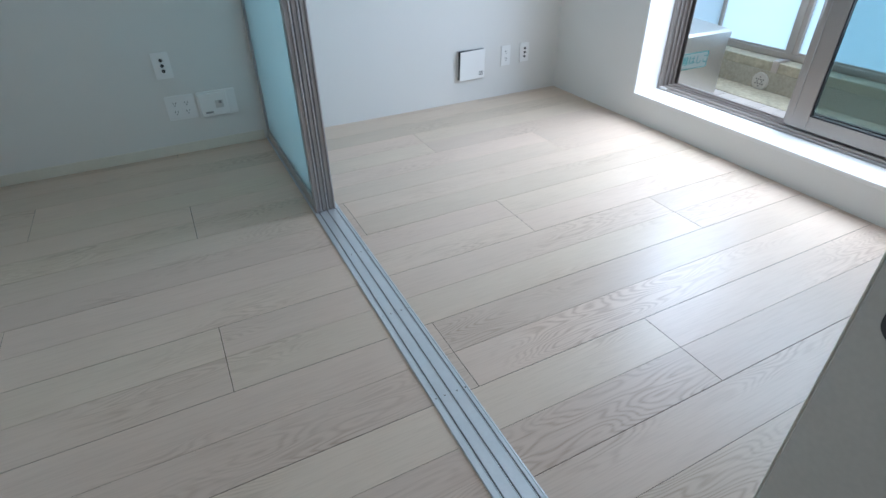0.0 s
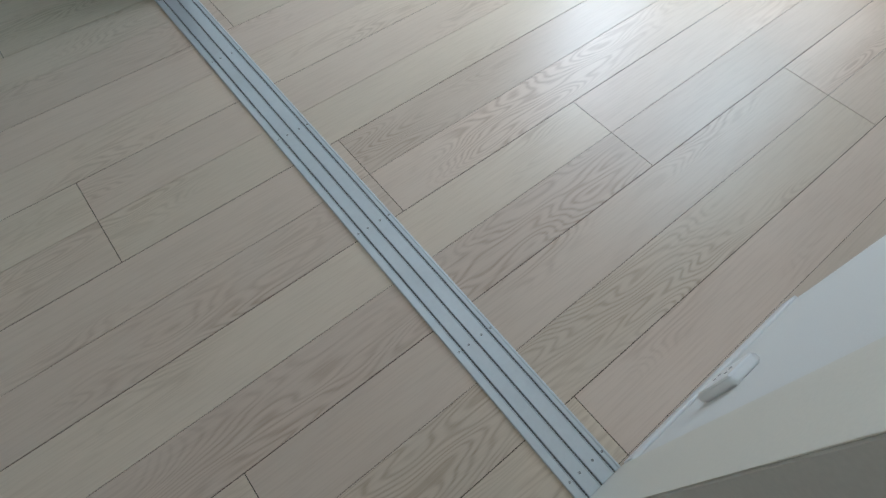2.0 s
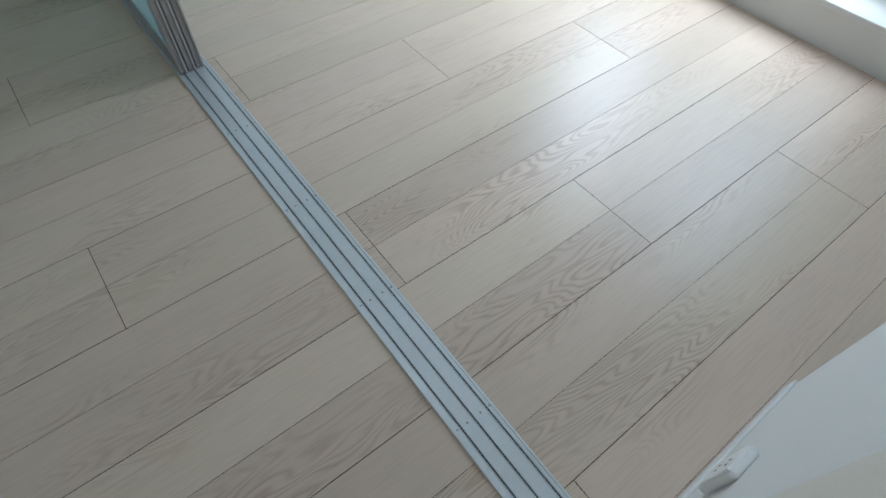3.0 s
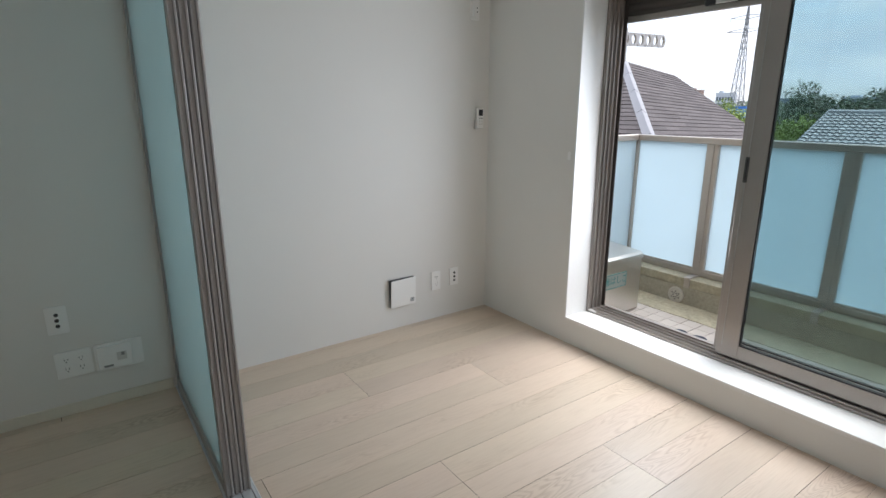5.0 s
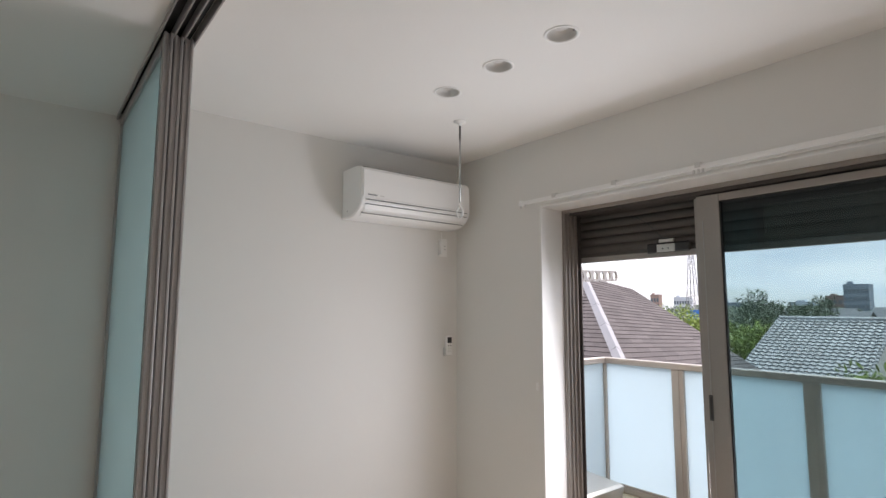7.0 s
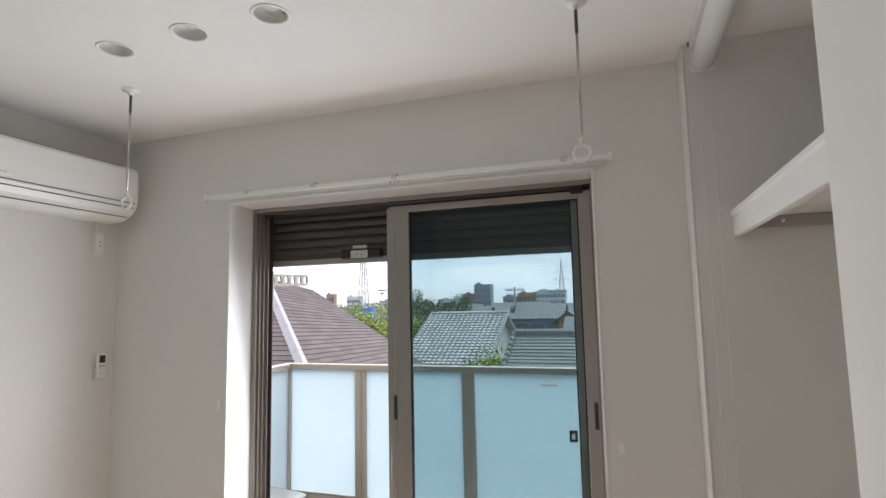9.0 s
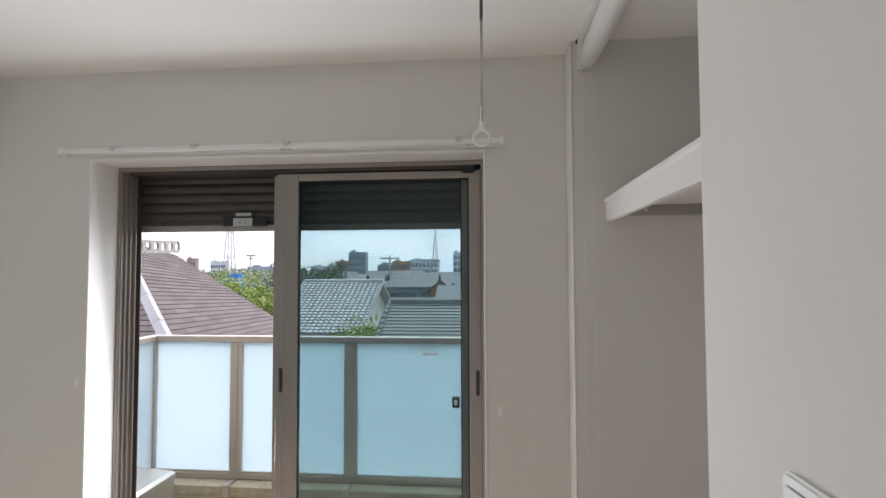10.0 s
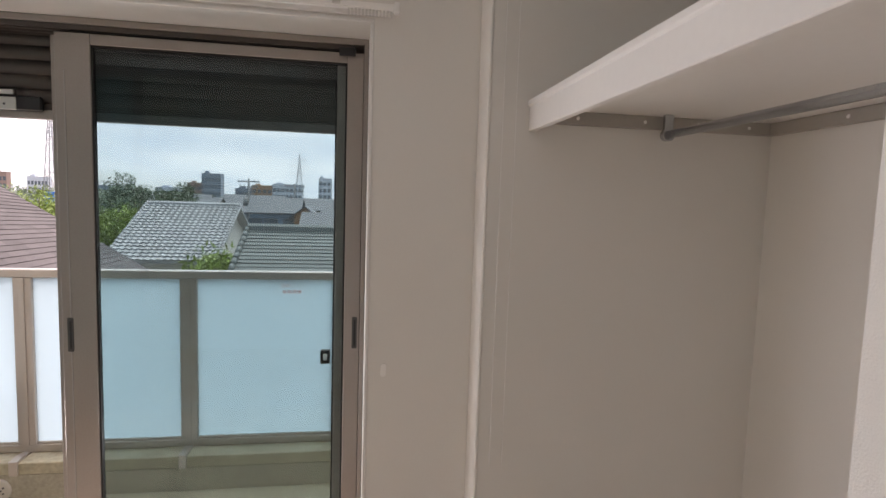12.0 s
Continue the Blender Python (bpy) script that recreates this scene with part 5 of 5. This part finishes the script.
def tower_block(x, y, w, d, z1, m, label, floors, bays):
    b = thing("apartment_building", (x, y, GZ), label, "apartment building", "far buildings")
    bm = B()
    box(bm, x, x + d, y - w / 2, y + w / 2, GZ, z1)
    part("wall", bm, m, b)
    bm = B()
    box(bm, x + d * 0.3, x + d * 0.6, y + w * 0.18, y + w * 0.40, z1, z1 + max(1.2, (z1 - 1.5) * 0.16))
    box(bm, x - 0.1, x + d + 0.1, y - w / 2 - 0.1, y + w / 2 + 0.1, z1 - 0.001, z1 + 0.35)
    part("roof", bm, m, b)
    fh = min(3.0, (z1 - GZ) / (floors + 0.5))
    k = 0
    for i in range(floors):
        for j in range(bays):
            zc = z1 - 0.6 - fh * (i + 0.6)
            yc = y - w / 2 + w * (j + 0.5) / bays
            bm = B()
            box(bm, x - 0.06, x + 0.02, yc - w / bays * 0.33, yc + w / bays * 0.33, zc - fh * 0.28, zc + fh * 0.28)
            part("window", bm, DARKPANE, b)


def lattice_tower(x, y, half, z0, z1, label, arms, levels):
    t = thing("transmission_tower", (x, y, GZ), label, "lattice tower", "transmission towers")
    bm = B()
    H = z1 - z0

    def corner(k, s):
        w = half * (1 - 0.86 * min(1.0, s * 1.15)) if s < 0.87 else half * 0.14 * (1.02 - s) / 0.15 + 0.05
        return Vector((x + w * (1, -1, -1, 1)[k], y + w * (1, 1, -1, -1)[k], z0 + H * s))
    r = 0.10
    for i in range(levels):
        s0, s1 = i / levels, (i + 1) / levels
        for k in range(4):
            rod(bm, corner(k, s0), corner(k, s1), r, 4, caps=False)
            rod(bm, corner(k, s0), corner((k + 1) % 4, s1), r * 0.5, 4, caps=False)
            rod(bm, corner((k + 1) % 4, s0), corner(k, s1), r * 0.5, 4, caps=False)
            rod(bm, corner(k, s1), corner((k + 1) % 4, s1), r * 0.5, 4, caps=False)
    part("frame", bm, PYLON, t)
    for s, w in arms:
        bm = B()
        zz = z0 + H * s
        for sg in (1, -1):
            tip = Vector((x, y + sg * w, zz))
            rod(bm, (x, y, zz + 0.5), tip, r * 0.8, 4)
            rod(bm, (x, y, zz - 0.6), tip, r * 0.8, 4)
            rod(bm, tip, tip - Vector((0, 0, 1.3)), r * 0.5, 4)
        part("cross_arm", bm, PYLON, t)


def utility_pole(x, y, z1, label, lamp=False):
    t = thing("utility_pole", (x, y, GZ), label, "utility pole", "utility poles")
    bm = B()
    rod(bm, (x, y, GZ), (x, y, z1), 0.17 if not lamp else 0.07, 10, 0.10 if not lamp else 0.05)
    part("pole", bm, POLE, t)
    if lamp:
        bm = B()
        box(bm, x - 0.15, x + 0.15, y - 0.55, y + 0.55, z1, z1 + 0.16, 0.03)
        part("lamp_head", bm, POLE, t)
        bm = B()
        box(bm, x - 0.1, x + 0.1, y - 0.25, y + 0.25, z1 - 0.35, z1 - 0.22, 0.03)
        part("lamp_head", bm, POLE, t)
        return
    for dz, w in ((0.35, 1.1), (0.9, 0.9), (1.7, 0.5)):
        bm = B()
        box(bm, x - 0.06, x + 0.06, y - w, y + w, z1 - dz - 0.06, z1 - dz + 0.06)
        for f in (-0.9, -0.5, 0.5, 0.9):
            rod(bm, (x, y + w * f, z1 - dz + 0.06), (x, y + w * f, z1 - dz + 0.28), 0.05, 6)
        part("cross_arm", bm, POLE, t)
    bm = B()
    rod(bm, (x - 0.2, y + 0.3, z1 - 2.9), (x - 0.2, y + 0.3, z1 - 2.1), 0.22, 10)
    part("transformer", bm, POLE, t)


def tree(x, y, height, spread, material, label, seed, leaves=12000, droop=0.45, leaf=0.115):
    t = thing("tree", (x, y, GZ), label, "tree", "garden trees")
    rnd = random.Random(seed)
    bm = B()
    top = GZ + height
    fork = GZ + height * 0.35
    rod(bm, (x, y, GZ), (x, y, fork), 0.30, 10, 0.20)
    limbs = []
    for i in range(16):
        a = 2 * math.pi * i / 16 + rnd.uniform(-0.3, 0.3)
        s = spread * rnd.uniform(0.35, 0.95)
        zt = fork + (top - fork) * rnd.uniform(0.35, 0.97) * (1.08 - 0.3 * s / spread)
        p = Vector((x, y, fork - rnd.uniform(0, 0.8)))
        m = Vector((x + s * 0.45 * math.cos(a), y + s * 0.45 * math.sin(a), p.z + (zt - p.z) * 0.65))
        q = Vector((x + s * math.cos(a), y + s * math.sin(a), zt))
        rod(bm, p, m, 0.11, 7, 0.07, False)
        rod(bm, m, q, 0.07, 6, 0.02, False)
        limbs.append((m, q))
    part("trunk", bm, BARK, t)
    verts, faces = [], []
    clumps = []
    for m, q in limbs:
        for k in range(9):
            c = m.lerp(q, 0.15 + 0.85 * k / 8) + Vector((rnd.gauss(0, 0.45), rnd.gauss(0, 0.45), rnd.gauss(0, 0.3)))
            clumps.append((c, rnd.uniform(0.4, 0.95)))
    for i in range(leaves):
        c, r = clumps[i % len(clumps)]
        d = Vector((rnd.gauss(0, 1), rnd.gauss(0, 1), rnd.gauss(0, 0.7)))
        d = d / max(0.4, d.length) * r * rnd.random() ** 0.35
        p = c + d - Vector((0, 0, droop * d.length * rnd.random()))
        u = Vector((rnd.gauss(0, 1), rnd.gauss(0, 1), rnd.gauss(-0.8 * droop * 2, 0.6))).normalized()
        w = u.cross(Vector((rnd.gauss(0, 1), rnd.gauss(0, 1), rnd.gauss(0, 1)))).normalized()
        s = leaf * rnd.uniform(0.6, 1.5)
        n = len(verts)
        verts += [p - u * s, p + w * s * 0.32, p + u * s, p - w * s * 0.32]
        faces.append((n, n + 1, n + 2, n + 3))
    ob = part("crown", quads("crown", verts, faces), material, t)


def outside():
    bm = B()
    n = 40
    ring = [bm.verts.new((2400 * math.cos(2 * math.pi * i / n), 2400 * math.sin(2 * math.pi * i / n), GZ)) for i in range(n)]
    bm.faces.new(ring)
    solo("ground", bm, GROUND, "suburban ground reaching to the horizon", "ground", "structure")
    brown_house()
    gabled_house((30.2, 8.9, GZ), 4.6, 5.0, 1.05, 0.47, KAWARA, STUCCO, "house with a grey wavy-tiled gable roof", "wave", 0.29, 0.27, 0.038, 0.0)
    gabled_house((16.4, 1.0, GZ), 5.1, 2.4, 0.66, 0.45, SLATE, STUCCO_C, "house with a low grey-green slate roof", "flat", 0.19, 2.4, 0.022)
    # houses in the middle distance
    for x, y, L, run, z, rm, wm, lab in (
        (64, 12.7, 2.8, 2.6, 1.0, ROOFGREY, STUCCO_B, "two-storey house with blue-grey siding"),
        (60, 9.0, 5.4, 3.4, 1.55, ROOFGREY, STUCCO_B, "long two-storey house with a grey roof"),
        (48, 2.5, 5.6, 3.4, 0.42, ROOFGREY, STUCCO_C, "beige house with a grey roof"),
        (84, 1.5, 9.0, 4.0, 1.2, ROOFGREY, STUCCO, "pale house with a grey roof"),
        (92, 15.0, 9.0, 4.0, 1.2, ROOFGREY, STUCCO, "pale house with a grey roof"),
        (100, 30.0, 12.0, 4.0, 1.3, ROOFGREY, STUCCO_C, "beige house with a grey roof"),
        (110, 7.0, 12.0, 5.0, 1.6, ROOFGREY, STUCCO_C, "beige house with a grey roof"),
        (130, 24.0, 14.0, 5.0, 2.0, ROOFGREY, STUCCO, "pale house with a grey roof"),
        (125, -4.0, 14.0, 5.0, 2.0, ROOFGREY, STUCCO, "pale house with a grey roof"),
        (95, -14.0, 14.0, 5.0, 1.2, ROOFGREY, STUCCO_C, "beige house with a grey roof"),
        (140, 44.0, 16.0, 5.0, 1.8, ROOFGREY, STUCCO_C, "beige house with a grey roof"),
    ):
        gabled_house((x, y, GZ), L, run, z, 0.45, rm, wm, lab, "flat", 0.6, 3.0, 0.03, tiles=False)
    # orange-gabled house, turned so that its gable looks this way
    gabled_house((56, 5.6, GZ), 5.0, 1.5, 0.85, 0.8, ROOFGREY, BLOCK_O, "house with an orange-brown gable wall", "flat", 0.6, 3.0, 0.03, 90, False)
    tower_block(250, 64.6, 8.0, 6, 10.9, BLOCK_D, "dark grey apartment block on the skyline", 4, 6)
    tower_block(250, 147.6, 4.6, 3, 8.4, BLOCK_R, "red-brown building on the skyline", 3, 3)
    tower_block(250, 133.6, 8.0, 3, 6.9, BLOCK_W, "white and blue building on the skyline", 4, 6)
    tower_block(260, 73.5, 8.0, 10, 6.9, BLOCK_R, "brown low block on the skyline", 2, 4)
    tower_block(255, 33.0, 13.0, 10, 7.4, BLOCK_W, "white stepped block on the skyline", 3, 7)
    tower_block(258, 44.5, 9.0, 10, 6.6, BLOCK_O, "orange low block on the skyline", 2, 4)
    tower_block(262, 16.5, 6.0, 10, 11.0, BLOCK_W, "pale tower block on the skyline", 4, 3)
    tower_block(270, 53.0, 12.0, 10, 5.2, BLOCK_D, "grey low block on the skyline", 2, 6)
    tower_block(275, 88.0, 16.0, 10, 4.6, BLOCK_W, "pale low block on the skyline", 2, 6)
    tower_block(280, 5.0, 14.0, 10, 5.4, BLOCK_R, "brown low block on the skyline", 2, 6)
    tower_block(265, 118.0, 16.0, 10, 4.4, BLOCK_D, "grey low block on the skyline", 2, 6)
    lattice_tower(150, 76.9, 1.7, GZ, 27.0, "grey lattice transmission tower", ((0.80, 5.0), (0.9, 4.4)), 11)
    lattice_tower(300, 32.4, 2.7, GZ, 25.5, "distant lattice transmission tower", ((0.66, 4.2), (0.78, 4.6), (0.9, 3.4)), 8)
    utility_pole(60, 12.0, 3.5, "concrete utility pole with cross arms")
    utility_pole(62, 7.5, 3.2, "concrete utility pole with cross arms")
    utility_pole(120, 47.0, 4.2, "concrete utility pole with cross arms")
    utility_pole(60, 28.4, 3.5, "slender street lamp with a flat head", True)
    bm = B()
    box(bm, 118, 121, 58.4, 62.0, GZ, 1.35)
    solo("sheeted_scaffold", bm, TARP, "scaffold wrapped in blue sheeting far off", "scaffold")
    for x, y, h, s, m, lab, seed in (
        (38, 20.3, 7.6, 2.9, LEAF, "light green drooping garden tree", 1),
        (40, 17.2, 7.4, 3.0, LEAF, "light green drooping garden tree", 2),
        (45, 17.6, 8.9, 3.0, LEAF_D, "dark green garden tree", 3),
        (42, 14.0, 8.5, 2.9, LEAF_D, "dark green garden tree", 4),
        (46, 24.8, 7.2, 2.6, LEAF, "light green garden tree", 5),
        (20.5, 5.15, 5.75, 0.75, LEAF, "small bright green garden tree", 6),
    ):
        tree(x, y, h, s, m, lab, seed)
    # woods along the skyline
    rnd = random.Random(9)
    verts, faces = [], []
    for i in range(420):
        yc = rnd.uniform(-60, 210)
        xc = rnd.uniform(205, 235) if rnd.random() < 0.6 else rnd.uniform(150, 200)
        zt = rnd.uniform(-0.5, 2.9) if yc > 60 or yc < 0 else rnd.uniform(-2.0, 1.6)
        for k in range(46):
            r = rnd.uniform(1.0, 3.0)
            p = Vector((xc + rnd.gauss(0, 1.8), yc + rnd.gauss(0, 2.0), zt - abs(rnd.gauss(0, 1.9))))
            u = Vector((rnd.gauss(0, 1), rnd.gauss(0, 1), rnd.gauss(0, 1))).normalized()
            w = u.orthogonal().normalized()
            n = len(verts)
            s = rnd.uniform(0.3, 0.7)
            verts += [p - u * s, p + w * s * 0.7, p + u * s, p - w * s * 0.7]
            faces.append((n, n + 1, n + 2, n + 3))
    ob = new("far_woods", quads("far_woods", verts, faces))
    ob.data.materials.append(LEAF_D)
    tagged(ob, "dark green woods along the far skyline", "woods", "", "stuff")


outside()

# ---- pieces of the floors ----


def plank_mesh(length, w0, w1):
    """one strip of flooring from w0 to w1 across; its edges stand a hair apart from its neighbours"""
    h, g0, g1 = 0.0014, 0.0005 if w0 > 0.1 else 0.0009, 0.0005 if w1 < 0.2 else 0.0009
    prof = [(w0 + g0, -h), (w0 + g0, -0.0004), (w0 + g0 + 0.0004, 0.0), (w1 - g1 - 0.0004, 0.0), (w1 - g1, -0.0004), (w1 - g1, -h)]
    n, e = len(prof), 0.0010
    verts = [(e, *p) for p in prof] + [(length - e, *p) for p in prof]
    faces = [(i, i + 1, n + i + 1, n + i) for i in range(n - 1)]
    faces += [tuple(range(n - 1, -1, -1)), tuple(range(n, 2 * n))]
    me = quads("plank", verts, faces)
    me.materials.append(FLOOR)
    return me


def floor_planks():
    f = thing("floor", (0, 0, -0.0015), "pale ash plank flooring with fine dark joints", "floor", kind="structure")
    bm = B()
    box(bm, XW, XE, -1.0, YN, -0.06, -0.0015)
    part("subfloor", bm, SUBFLOOR, f)
    W, L, cache = 0.303, 1.86, {}
    for r in range(-7, 9):
        y0 = 0.529 + W * r
        x = 1.12 - 0.62 * r
        while x > XW:
            x -= L
        while x < XE:
            a, b = max(x, XW), min(x + L, XE)
            x += L
            if b - a < 0.01:
                continue
            for lo, hi in ((0.0, W / 2), (W / 2, W)):
                lo, hi = max(lo, -1.0 - y0), min(hi, YN - y0)
                if hi - lo < 0.004:
                    continue
                key = (round(b - a, 3), round(lo, 3), round(hi, 3))
                if key not in cache:
                    cache[key] = plank_mesh(b - a, lo, hi)
                ob = new("plank", cache[key])
                ob.parent = f
                ob.matrix_parent_inverse = f.matrix_basis.inverted()
                ob.matrix_basis = Matrix.Translation((a, y0, 0))


def balcony_tiles():
    f = thing("balcony_tiling", (3.0, 1.0, BZ), "small pinkish square balcony floor tiles", "tiles", kind="structure")
    s, g = 0.098, 0.004
    me = None
    count = 0
    rest_v, rest_f = [], []
    for i in range(7):
        for j in range(58):
            x, y = 2.727 + i * (s + g), BY - 0.055 - (j + 1) * (s + g)
            if y < -2.6:
                continue
            if me is None:
                bm = B()
                box(bm, 0, s, 0, s, -0.006, 0.0, 0.0015)
                me = mesh_of("tile", bm)
                me.materials.append(BTILE)
            if y > 0.25:
                ob = new("tile", me)
                ob.parent = f
                ob.matrix_parent_inverse = f.matrix_basis.inverted()
                ob.matrix_basis = Matrix.Translation((x, y, BZ + random.uniform(-0.0004, 0.0004)))
                count += 1
            else:
                n = len(rest_v)
                rest_v += [(x, y, BZ), (x + s, y, BZ), (x + s, y + s, BZ), (x, y + s, BZ)]
                rest_f.append((n, n + 1, n + 2, n + 3))
    ob = part("tiles", quads("tiles", rest_v, rest_f), BTILE, f)
    ob["kind"] = "stuff"


floor_planks()
balcony_tiles()
